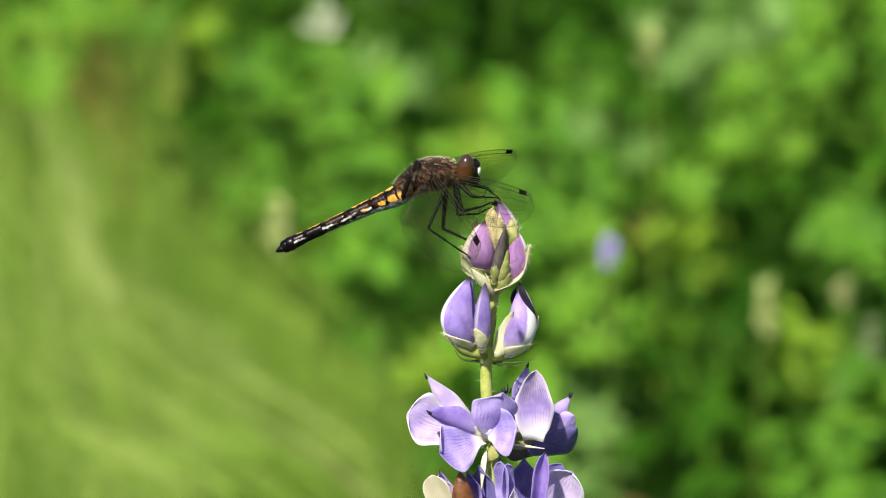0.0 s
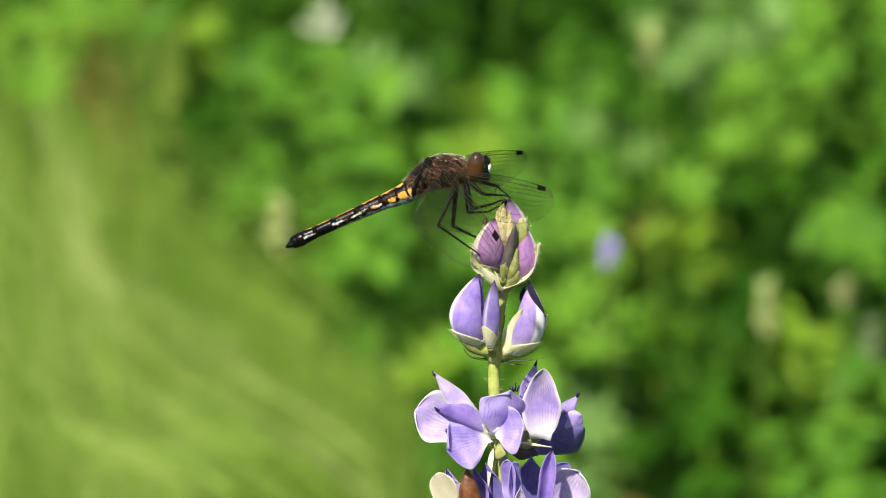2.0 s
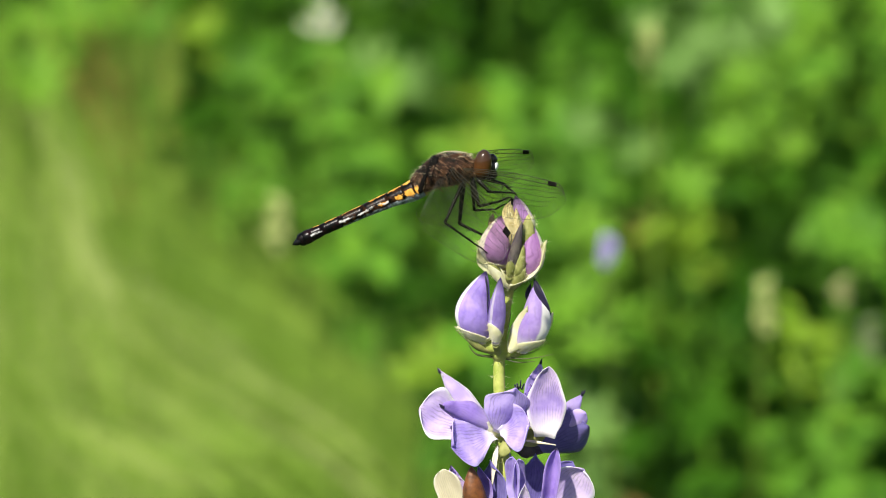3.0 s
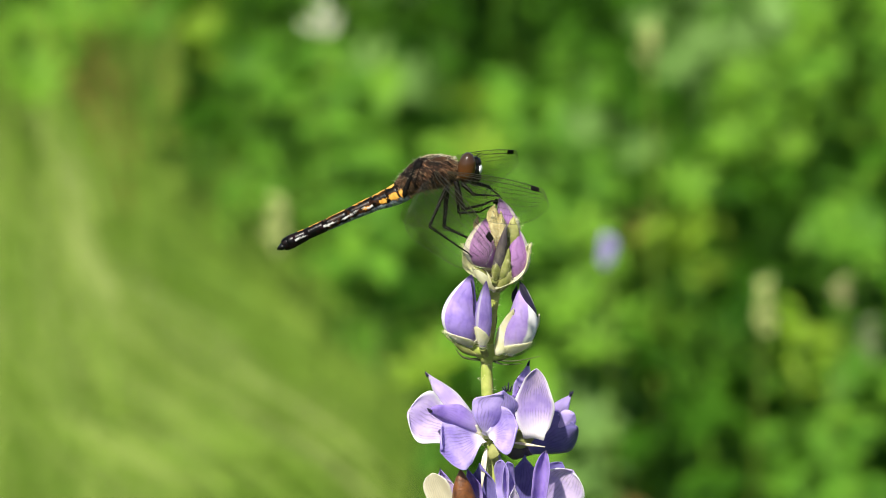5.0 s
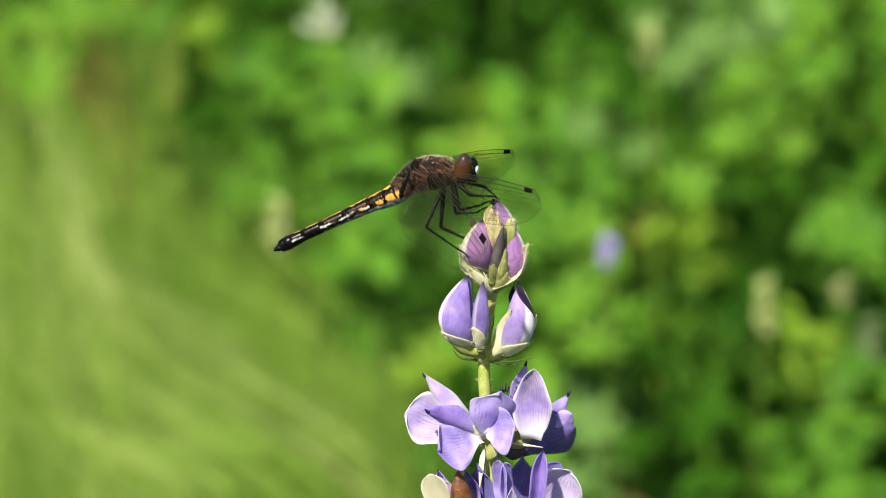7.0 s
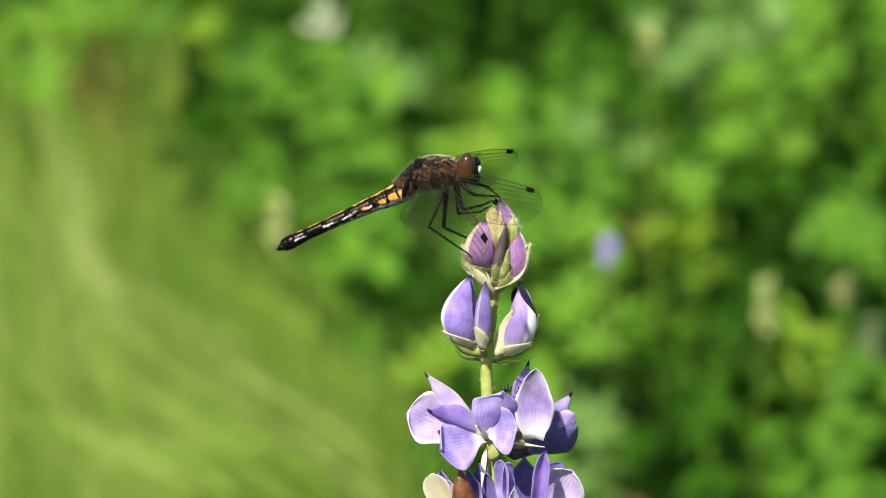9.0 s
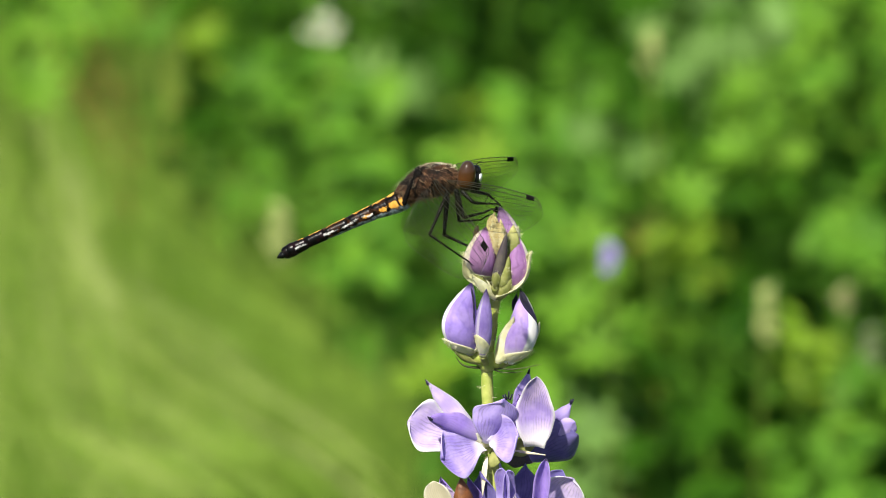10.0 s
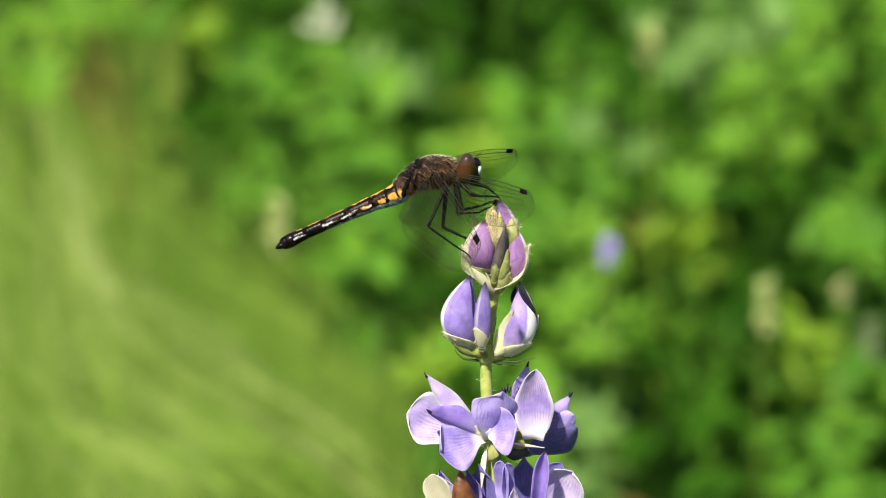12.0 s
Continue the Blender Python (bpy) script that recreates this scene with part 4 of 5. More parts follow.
            return width * float(np.interp(u, [0, 0.05, 0.15, 0.3, 0.5, 0.68, 0.8, 0.88, 0.94, 0.97, 0.99, 1.0], [0.14, 0.45, 0.72, 0.90, 1.0, 0.96, 0.88, 0.77, 0.63, 0.53, 0.44, 0.36]))
        def at(u, v, lift=0.0):
            front = -0.022 * length * math.sin(math.pi * u) + (0.34 * width * max(0.0, (u - 0.88) / 0.12) ** 2.2)
            depth = front + (rear(u) - min(front, rear(u) * 0.9)) * v
            sag = 0.035 * length * u * u + 0.10 * math.sin(v * 19) * (1 - u) + lift
            return a * (u * length) + c * depth + nor * -sag
        us = [0.0, 0.02, 0.05] + [0.09 + 0.85 * i / 22 for i in range(23)] + [0.96, 0.975, 0.99, 1.0]
        part("skin", shell([[at(u, j / 10) for j in range(11)] for u in us], 0.012), M_SKIN, ob, "clear faintly amber skin")
        strips_v, strips_f = [], []
        def strip(pts, w):
            k = len(strips_v)
            pts = [Vector(p) for p in pts]
            for i, p in enumerate(pts):
                d = (pts[min(i + 1, len(pts) - 1)] - pts[max(i - 1, 0)]).normalized()
                x = nor.cross(d).normalized() * w / 2
                up = nor * w * 0.4
                strips_v.extend([p + x, p + up, p - x, p - up])
            for i in range(len(pts) - 1):
                for j in range(4):
                    h = (j + 1) % 4
                    strips_f.append((k + 4 * i + j, k + 4 * i + h, k + 4 * i + 4 + h, k + 4 * i + 4 + j))
        fineu = [i / 60 for i in range(61)]
        strip([at(u, 0.0) for u in fineu], 0.10)
        strip([at(u, 0.045 + 0.02 * u) for u in fineu if u < 0.5], 0.07)
        strip([at(u, 0.10) for u in fineu if u < 0.97], 0.10)
        strip([at(u, 1.0) for u in fineu], 0.052)
        strip([at(u, 1.0 - 0.01 * (1 - u)) for u in fineu if u > 0.62] + [at(1.0, 1 - k / 8) for k in range(1, 9)], 0.085 if root[1] > 0 and not broad else 0.06)
        rng = random.Random(len(name) + int(width * 10))
        rails = [0.0, 0.10, 0.19, 0.29, 0.40, 0.52, 0.64, 0.76, 0.88, 1.0]
        for k, v in enumerate(rails[2:-1]):
            end = (0.97, 0.95, 0.93, 0.9, 0.85, 0.76, 0.6)[k]
            strip([at(u, v + 0.06 * (u - 0.3) * (1 if k > 1 else 0.3) + 0.012 * math.sin(u * 14 + k)) for u in fineu if u <= end], 0.060 if k < 2 else 0.046)
        for k in range(len(rails) - 1):
            gap = 0.026 if k < 3 else 0.021 if k < 6 else 0.024
            u = 0.05 + 0.01 * k
            while u < 0.975:
                v0, v1 = rails[k], rails[k + 1]
                strip([at(u, v0 + 0.02 * rng.random()), at(u + rng.uniform(-0.006, 0.006), v1)], 0.050)
                u += gap * rng.uniform(0.75, 1.25)
        part("vein_net", (strips_v, strips_f), M_VEIN, ob, "fine net of dark veins")
        part("dark_cell", shell([[at(0.800 + 0.076 * i / 5 + 0.012 * j / 3, 0.125 * j / 3, 0.03) for j in range(4)] for i in range(6)], 0.12), M_DULL_BLACK, ob, "black cell near the tip")
        if broad:
            part("base_patch", shell([[at(0.005 + 0.04 * i / 5, 0.05 + 0.30 * j / 4, 0.02) for j in range(5)] for i in range(6)], 0.04), M_BLACK, ob, "small black patch at the root")
        return ob
    near_fore = wing("forewing", (-7.65, -1.80, 5.04), (4.23, -17.50, 5.76), (-0.20, -0.20, -0.95), 5.6, "clear forewing with a black cell", False)
    far_fore = wing("forewing", (-7.65, 1.60, 6.15), (0.62, 19.00, 3.99), (-0.22, 0.25, -0.93), 5.4, "clear forewing with a black cell", False)
    near_hind = wing("hindwing", (-9.33, -1.80, 5.43), (-1.89, -16.50, -1.10), (-0.62, -0.12, -0.80), 8.6, "clear hindwing with a black cell", True)
    far_hind = wing("hindwing", (-9.65, 1.80, 4.70), (-0.80, 14.00, -1.91), (-0.75, 0.0, -0.66), 9.2, "clear hindwing with a black cell", True)
    return fly, head, near_fore, far_fore, near_hind, far_hind


fly, head, near_fore, far_fore, near_hind, far_hind = dragonfly()

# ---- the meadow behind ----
# The shade under the plants is put into this near-black floor colour.
M_SOIL_SHADED = mottled("meadow_floor_shaded", (0.005, 0.014, 0.001), (0.012, 0.032, 0.002), 0.06, 0.95, 0.6, fine=0.01, c=(0.022, 0.048, 0.005), spec=0.03)
M_GRASS = mottled("grass_green", (0.10, 0.24, 0.014), (0.17, 0.34, 0.028), 0.05, 0.5, 0.2, fine=0.005, through_light=0.35, vary=0.35, spec=0.15)
M_STRAW = mottled("grass_pale", (0.25, 0.375, 0.07), (0.38, 0.49, 0.14), 0.05, 0.6, 0.2, fine=0.005, through_light=0.4, vary=0.32, spec=0.15)
M_TALL = mottled("tall_grass_green", (0.145, 0.272, 0.028), (0.225, 0.350, 0.06), 0.05, 0.5, 0.2, fine=0.005, through_light=0.4, vary=0.36, spec=0.15)
M_BENT = mottled("grass_bleached", (0.30, 0.40, 0.10), (0.44, 0.52, 0.18), 0.05, 0.6, 0.2, fine=0.005, through_light=0.4, vary=0.15, spec=0.15)
M_OLIVE_GRASS = mottled("grass_olive", (0.11, 0.21, 0.025), (0.19, 0.30, 0.045), 0.05, 0.5, 0.2, fine=0.005, through_light=0.35, vary=0.25, spec=0.15)
# Understory herbs: their colour is darkened to hold the shade beneath the plants.
M_UNDER_SHADED = mottled("herb_under_shaded", (0.006, 0.024, 0.001), (0.020, 0.070, 0.003), 0.03, 0.6, 0.3, fine=0.004, through_light=0.3, vary=0.45, spec=0.05)
# Darkened copy of the leaf green for beds that lie in shade.
M_HERB_SHADED = mottled("herb_shaded_green", (0.018, 0.072, 0.003), (0.046, 0.135, 0.008), 0.03, 0.6, 0.3, fine=0.004, through_light=0.3, vary=0.4, spec=0.06)
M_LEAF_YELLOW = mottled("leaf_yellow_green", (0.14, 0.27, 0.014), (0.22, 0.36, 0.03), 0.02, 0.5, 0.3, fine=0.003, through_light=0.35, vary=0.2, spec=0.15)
# Stalk colour darkened so the shaded gaps between leaves stay dark.
M_STALK_SHADED = mottled("stalk_shaded_green", (0.012, 0.04, 0.004), (0.024, 0.07, 0.008), 0.02, 0.6, 0.3, spec=0.1)
M_CREAM_BUD = mottled("cream_bud", (0.30, 0.38, 0.10), (0.50, 0.54, 0.20), 0.004, 0.7, 0.4, through_light=0.2)
M_WHITE_BUD = mottled("whitish_bud", (0.52, 0.58, 0.36), (0.76, 0.78, 0.58), 0.004, 0.7, 0.4, through_light=0.2)
M_TAN_BUD = mottled("tan_bud", (0.22, 0.24, 0.08), (0.36, 0.36, 0.15), 0.004, 0.7, 0.4, through_light=0.2)
M_GREY_BUD = mottled("grey_bud", (0.12, 0.16, 0.07), (0.22, 0.26, 0.13), 0.004, 0.7, 0.4, through_light=0.2)
M_ORANGE = mottled("russet_blade", (0.15, 0.11, 0.02), (0.25, 0.16, 0.03), 0.03, 0.6, 0.3, through_light=0.3)


def ground():
    n, size = 60, 400.0
    verts, faces = [], []
    for i in range(n + 1):
        for j in range(n + 1):
            x, y = (((2 * k / n - 1) ** 3) * size for k in (i, j))
            far = min(1.0, math.hypot(x, y) / 60)
            verts.append((x, y, 0.6 * far * noise.noise((x / 40, y / 40, 3.0))))
    for i in range(n):
        for j in range(n):
            a = i * (n + 1) + j
            faces.append((a, a + n + 1, a + n + 2, a + 1))
    me = mesh_of("ground", verts, faces, unit=1.0)
    me.materials.append(M_SOIL_SHADED)
    tagged(new("ground", me), "meadow soil with the plants' shade put in its colour", "ground", kind="structure")


ground()


def blade(verts, faces, foot, h, w, lean, turn):
    """One curved, folded grass blade."""
    side = Vector((math.cos(turn), math.sin(turn), -1.1 * lean[0])).normalized() * w / 2
    fold = Vector((side.y, -side.x, 0)) * 0.6
    k = len(verts)
    for i in range(6):
        t = i / 5
        c = Vector(foot) + Vector((lean[0], lean[1], 0)) * h * t * t + Vector((0, 0, h * (t - 0.18 * t * t)))
        f = max(1 - t ** 2.2, 0.05)
        verts += [tuple(c - side * f), tuple(c + fold * f), tuple(c + side * f)]
    faces += [(k + 3 * i + j, k + 3 * i + j + 1, k + 3 * i + j + 4, k + 3 * i + j + 3) for i in range(5) for j in range(2)]


def stalk(verts, faces, at, r=0.0003):
    """A thin three-sided stalk from the ground up to a leaf."""
    k = len(verts)
    for z, w in ((0.0, r * 1.4), (at[2], r)):
        verts += [(at[0] - w, at[1] - w, z), (at[0] + w, at[1] - w, z), (at[0], at[1] + w, z)]
    faces += [(k + j, k + (j + 1) % 3, k + 3 + (j + 1) % 3, k + 3 + j) for j in range(3)]


def leaf(verts, faces, at, ell, turn, tilt, roll, slim=0.22):
    """One bowed oval leaf."""
    way = Vector((math.cos(turn) * math.cos(tilt), math.sin(turn) * math.cos(tilt), math.sin(tilt)))
    _, s, nor = axes(way, (-math.sin(turn), math.cos(turn), roll))
    k = len(verts)
    for i in range(5):
        u = i / 4
        w = ell * slim * math.sin(math.pi * (0.06 + 0.88 * u)) ** 0.8
        c = Vector(at) + way * (u * ell) + nor * (0.12 * ell * 4 * u * (1 - u))
        verts += [tuple(c - s * w + nor * w * 0.4), tuple(c), tuple(c + s * w + nor * w * 0.4)]
    faces += [(k + 3 * i + j, k + 3 * i + j + 1, k + 3 * i + j + 4, k + 3 * i + j + 3) for i in range(4) for j in range(2)]


def stuff(name, made, material, label, category):
    me = mesh_of(name, *made, unit=1.0)
    me.materials.append(material)
    return tagged(new(name, me), label, category, kind="stuff")


def scattered(rng, area, density):
    while True:
        x, y = rng.uniform(area[0], area[1]), rng.uniform(area[2], area[3])
        if not density or rng.random() <= density(x, y):
            return x, y


def blades(name, count, area, height, width, lean, material, label, seed, density=None, wild=0.2):
    """A stand of grass, joined as one."""
    rng = random.Random(seed)
    made = [], []
    for _ in range(count):
        x, y = scattered(rng, area, density)
        blade(*made, (x, y, 0), rng.uniform(*height), width * rng.uniform(0.6, 1.4), (lean + rng.gauss(0, wild), rng.gauss(0, wild)), rng.uniform(0, 6.283))
    return stuff(name, made, material, label, "grass")


def herbs(name, count, area, height, size, material, label, seed, density=None):
    """Low leafy growth, joined as one."""
    rng = random.Random(seed)
    made = [], []
    for _ in range(count):
        x, y = scattered(rng, area, density)
        at = (x, y, 0.02 + height * rng.random() ** 1.5)
        stalk(*made, at)
        leaf(*made, at, size * rng.uniform(0.6, 1.4), rng.uniform(0, 6.283), rng.uniform(-0.5, 0.7), rng.uniform(-0.4, 0.4))
    return stuff(name, made, material, label, "plants")


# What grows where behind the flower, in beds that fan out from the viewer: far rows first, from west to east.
# b bright, m mid, d leaves darkened for shade, y yellowish, g grey green leaves; r reddish stems; p pale, G green, o
# olive upright grass; l lodged pale, k lodged green grass; . bare soil darkened for shade
# Light and dark from bed to bed are set by these leaf colours.
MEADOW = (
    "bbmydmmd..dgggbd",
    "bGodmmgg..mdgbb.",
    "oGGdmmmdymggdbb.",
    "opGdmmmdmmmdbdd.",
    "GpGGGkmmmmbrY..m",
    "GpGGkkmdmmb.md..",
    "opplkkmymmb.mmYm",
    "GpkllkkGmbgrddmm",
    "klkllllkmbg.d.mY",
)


def in_bed(col, row, z):
    """The place at height z over the middle of a bed."""
    down = radians(10.56 + 0.36 * row)
    far = (EYE[2] - z) / math.tan(down)
    return Vector(((col - 7.5) * 0.00628 * far / math.cos(down), far + EYE[1], z))


LEAFY = {  # leaves in a bed, their length, their material
    "b": (84, 0.016, M_LEAF_BRIGHT), "m": (76, 0.015, M_LEAF), "d": (34, 0.014, M_HERB_SHADED), "y": (80, 0.015, M_LEAF_YELLOW), "Y": (56, 0.011, M_LEAF_YELLOW),
    "g": (78, 0.015, M_LEAF_GREY), ".": (8, 0.013, M_HERB_SHADED), "r": (18, 0.011, M_ORANGE),
}
GRASSY = {  # blades in a bed, height, width, lean, material
    "p": (60, 0.17, 0.0028, -0.12, M_STRAW), "G": (60, 0.17, 0.0029, -0.10, M_TALL), "o": (54, 0.16, 0.0029, -0.10, M_OLIVE_GRASS),
    "l": (54, 0.150, 0.0036, -0.66, M_STRAW), "k": (56, 0.165, 0.0036, -0.60, M_TALL),
}
STRAYS = {"p": "G", "G": "o", "o": "G", "l": "k", "k": "o", "m": "b", "b": "m", "g": "m", "y": "m", "Y": "d", "d": ".", ".": ".", "r": "d"}  # what grows in between
SAYS = {
    "b": ("meadow_herbs", "bright green sunlit meadow leaves", "plants"), "m": ("meadow_herbs", "mid green meadow leaves", "plants"), "d": ("meadow_herbs", "sparse leaves with shade put in their dark green", "plants"),
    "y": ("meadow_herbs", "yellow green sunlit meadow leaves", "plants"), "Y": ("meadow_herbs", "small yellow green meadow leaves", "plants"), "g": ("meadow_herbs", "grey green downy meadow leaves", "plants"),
    ".": ("meadow_herbs", "a few leaves with shade in their colour over bare soil", "plants"), "r": ("withered_stems", "reddish brown withered leaves", "plants"),
    "p": ("tall_grass", "pale green tall grass in the sun", "grass"), "G": ("tall_grass", "green tall grass in the sun", "grass"), "o": ("tall_grass", "olive green tall grass", "grass"),
    "l": ("lodged_grass", "pale grass blades bent over by the wind", "grass"), "k": ("lodged_grass", "green grass blades bent over by the wind", "grass"),
}


def plant_meadow():
    grown = {kind: ([], []) for kind in SAYS}
    stems = [], []
    between = [], []
    for r in range(-3, 12):
        for c in range(-14, 30):
            # the pattern goes on, mirrored, to all sides
            kind = MEADOW[8 - abs(8 - abs(r))][15 - abs(15 - abs(c))]
            rng = random.Random(5000 + 60 * r + c)
            tier = 0.05 + 0.09 * (0.5 + 0.5 * math.sin(c * 2.1 + r * 3.7))
            if kind in LEAFY:
                sown = random.Random(9000 + 60 * r + c)
                for _ in range(0 if kind in "d.r" else 3):
                    h, way = sown.uniform(0.10, 0.17), (sown.gauss(-0.06, 0.22), sown.gauss(0, 0.10))
                    p = in_bed(c + sown.uniform(-0.6, 0.6), r + sown.uniform(-0.6, 0.6), h * 0.65)
                    blade(*between, (p.x - way[0] * h * 0.56, p.y - way[1] * h * 0.56, 0), h, sown.uniform(0.003, 0.006), way, sown.uniform(-0.6, 0.6))
                count, size, _ = LEAFY[kind]
                for i in range(count):
                    made = grown[STRAYS[kind] if i % 5 == 0 else kind]
                    p = in_bed(c + rng.uniform(-0.6, 0.6), r + rng.uniform(-0.6, 0.6), tier + rng.uniform(-0.02, 0.02))
                    ell, turn = size * rng.choice((0.6, 0.8, 1.0, 1.2, 1.8)), rng.uniform(0, 6.283)
                    foot = p - Vector((math.cos(turn), math.sin(turn), 0)) * ell * 0.5
                    if i % 3 == 0:
                        stalk(*stems, foot)
                    leaf(*made, foot, ell, turn, rng.uniform(-0.5, 0.7), rng.uniform(-0.5, 0.5), rng.uniform(0.14, 0.26))
            else:
                count, high, wide, lean, _ = GRASSY[kind]
                for i in range(count):
                    made = grown[STRAYS[kind] if i % 3 == 0 else kind]
                    h, w = high * rng.uniform(0.7, 1.15), wide * rng.uniform(0.5, 1.5)
                    way = (lean + rng.gauss(0, 0.09), rng.gauss(0, 0.10))
                    # three quarters up the blade lies in its bed
                    p = in_bed(c + rng.uniform(-0.7, 0.7), r + rng.uniform(-0.7, 0.7), h * 0.65)
                    blade(*made, (p.x - way[0] * h * 0.56, p.y - way[1] * h * 0.56, 0), h, w, way, rng.uniform(-0.6, 0.6))
    stuff("herb_stalks", stems, M_STALK_SHADED, "thin stalks under the meadow leaves, darkened in colour for shade", "plants")
    # some long pale blades that lie across the rest, and withered ones
    rng = random.Random(63)
    stray, withered = ([], []), ([], [])
    for i in range(14):
        way, h = (-0.66 + rng.gauss(0, 0.08), 0.0), rng.uniform(0.16, 0.21)
        p = in_bed(3.4 + 0.24 * i + rng.uniform(-0.5, 0.5), 5.6 + 0.21 * i + rng.uniform(-0.25, 0.35), h * 0.65)
        blade(*stray, (p.x - way[0] * h * 0.56, p.y, 0), h, 0.0026 * rng.uniform(0.7, 1.4), way, rng.uniform(-0.4, 0.4))
    for i in range(7):
        way, h = (-0.2 + rng.gauss(0, 0.05), 0.0), rng.uniform(0.19, 0.23)
        p = in_bed(0.6 + 0.16 * i + rng.uniform(-0.35, 0.35), 3.0 + 0.42 * i + rng.uniform(-0.5, 0.5), h * 0.65)
        blade(*stray, (p.x - way[0] * h * 0.56, p.y, 0), h, 0.0040 * rng.uniform(0.6, 1.3), way, rng.uniform(-0.4, 0.4))
    for i in range(9):
        h = rng.uniform(0.19, 0.22)
        p = in_bed(2.2 + rng.uniform(-0.2, 0.35), 1.4 + rng.uniform(-0.3, 0.5), h * 0.65)
        blade(*withered, (p.x, p.y, 0), h, 0.0034 * rng.uniform(0.7, 1.3), (rng.gauss(-0.1, 0.1), 0.0), rng.uniform(-0.4, 0.4))
    stuff("herb_grass", between, M_LEAF, "upright green grass blades among the meadow leaves", "grass")
    stuff("russet_grass", withered, M_ORANGE, "russet withered grass blades", "grass")
    stuff("bent_grass", stray, M_BENT, "long pale grass blades standing out of the sward", "grass")
    for kind, made in grown.items():
        name, label, category = SAYS[kind]
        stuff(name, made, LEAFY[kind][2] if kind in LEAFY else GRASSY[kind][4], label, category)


plant_meadow()


def beside(x, y):
    """Nothing where the beds lie, thinner further from them."""
    return 0.0 if abs(x) < 0.45 and 1.4 < y < 3.2 else math.exp(-((x / 1.5) ** 2 + ((y - 2.1) / 1.6) ** 2))


def to_the_west(x, y):
    """The tall grass goes on along the meadow, and gets thinner."""
    return 0.0 if x > -0.42 and 0.9 < y < 3.2 else math.exp(-(((x + 0.6) / 0.7) ** 2 + ((y - 2.1) / 0.9) ** 2))


def outside(x, y):
    """Thinner towards the edge of the meadow, nothing where the beds lie."""
    return 0.0 if abs(x) < 0.45 and 1.4 < y < 3.9 else max(0.12, 1.0 - math.hypot(x, y) / 6.5)


herbs("low_herbs", 12000, (-1.2, 1.2, 1.0, 4.2), 0.05, 0.028, M_UNDER_SHADED, "low herbs under the meadow plants, shade in their dark green", 63)
herbs("clover_patch", 9000, (-3.0, 3.0, 0.0, 5.0), 0.13, 0.034, M_LEAF, "mid green leafy clover in the sun", 67, beside)
blades("tall_grass", 5000, (-2.2, 0.4, 0.2, 4.2), (0.14, 0.30), 0.0050, -0.24, M_TALL, "green tall grass further along the meadow", 84, to_the_west, wild=0.12)
herbs("low_herbs", 16000, (-5.0, 5.0, -4.5, 6.5), 0.13, 0.040, M_LEAF, "scattered leafy herbs in the meadow", 85, outside)
blades("near_grass", 10000, (-1.5, 1.5, -2.0, 0.8), (0.05, 0.18), 0.005, 0.1, M_GRASS, "short meadow grass round the lupine", 64, lambda x, y: math.exp(-(x * x + (y + 0.4) ** 2)))
blades("wide_grass", 44000, (-6, 6, -6, 8), (0.08, 0.22), 0.008, 0.1, M_GRASS, "meadow grass further out", 65, lambda x, y: 0.0 if abs(x) < 0.45 and 1.4 < y < 3.9 else 1.0)


def lupine_seedling(hub, normal, size, material, label, seed):
    """A young lupine: a stalk from the ground with one palmate leaf at its top."""
    rng = random.Random(seed)
    foot = Vector((hub.x + rng.uniform(-0.02, 0.02), hub.y + rng.uniform(0.02, 0.06), 0.0))
    plant = thing("lupine_seedling", foot, label, "plant", "young lupine plants")
    top = (hub - foot) * 1000
    part("stalk", tube(smooth_path([(0, 0, -4), top * 0.5 + Vector((0, 6, 0)), top], 4), 0.8, 6), M_STALK_SHADED, plant)
    lupine_leaf(plant, top, normal, size, material, seed, 8, rng.random())


def young_lupines():
    rng = random.Random(300)
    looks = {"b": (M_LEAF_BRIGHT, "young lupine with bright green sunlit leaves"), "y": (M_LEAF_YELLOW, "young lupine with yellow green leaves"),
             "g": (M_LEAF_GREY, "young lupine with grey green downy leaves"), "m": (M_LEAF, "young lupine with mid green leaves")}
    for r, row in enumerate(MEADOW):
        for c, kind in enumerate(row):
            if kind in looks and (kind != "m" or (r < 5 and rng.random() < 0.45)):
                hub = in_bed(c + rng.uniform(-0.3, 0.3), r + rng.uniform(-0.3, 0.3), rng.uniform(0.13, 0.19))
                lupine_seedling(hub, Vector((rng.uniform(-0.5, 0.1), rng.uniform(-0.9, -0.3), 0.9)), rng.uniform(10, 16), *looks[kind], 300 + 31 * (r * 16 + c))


young_lupines()


def far_spike(top, length, wide, material, label, seed, category="flower"):
    """A lupine going over: a stalk with whorls of pale pods or buds at its end."""
    rng = random.Random(seed)
    top = Vector(top)
    foot = Vector((top.x + rng.uniform(-0.01, 0.01), top.y + 0.02, 0.0))
    ob = thing("budding_lupine", foot, label, category, "budding lupines")
    end = (top - foot) * 1000
    part("stalk", tube(smooth_path([(0, 0, -4), end * 0.5, end], 4), 0.6, 7), M_TALL, ob)
    for k in range(int(length / 4.2) + 1):
        for j in range(5):
            g = j * 1.257 + k * 0.6 + rng.uniform(-0.2, 0.2)
            out = Vector((math.cos(g), math.sin(g), 0))
            base = end + Vector((0, 0, -4.2 * k + rng.uniform(-2.0, 2.0)))
            f = wide * (0.6 + 0.4 * min(1, k / 2)) * rng.uniform(0.6, 1.25)
            part("bud", pod(base, base + out * f * 0.75 + Vector((0, 0, 4.2)), out, 2.8, 2.6, n=8, steps=6), material, ob)
    return ob


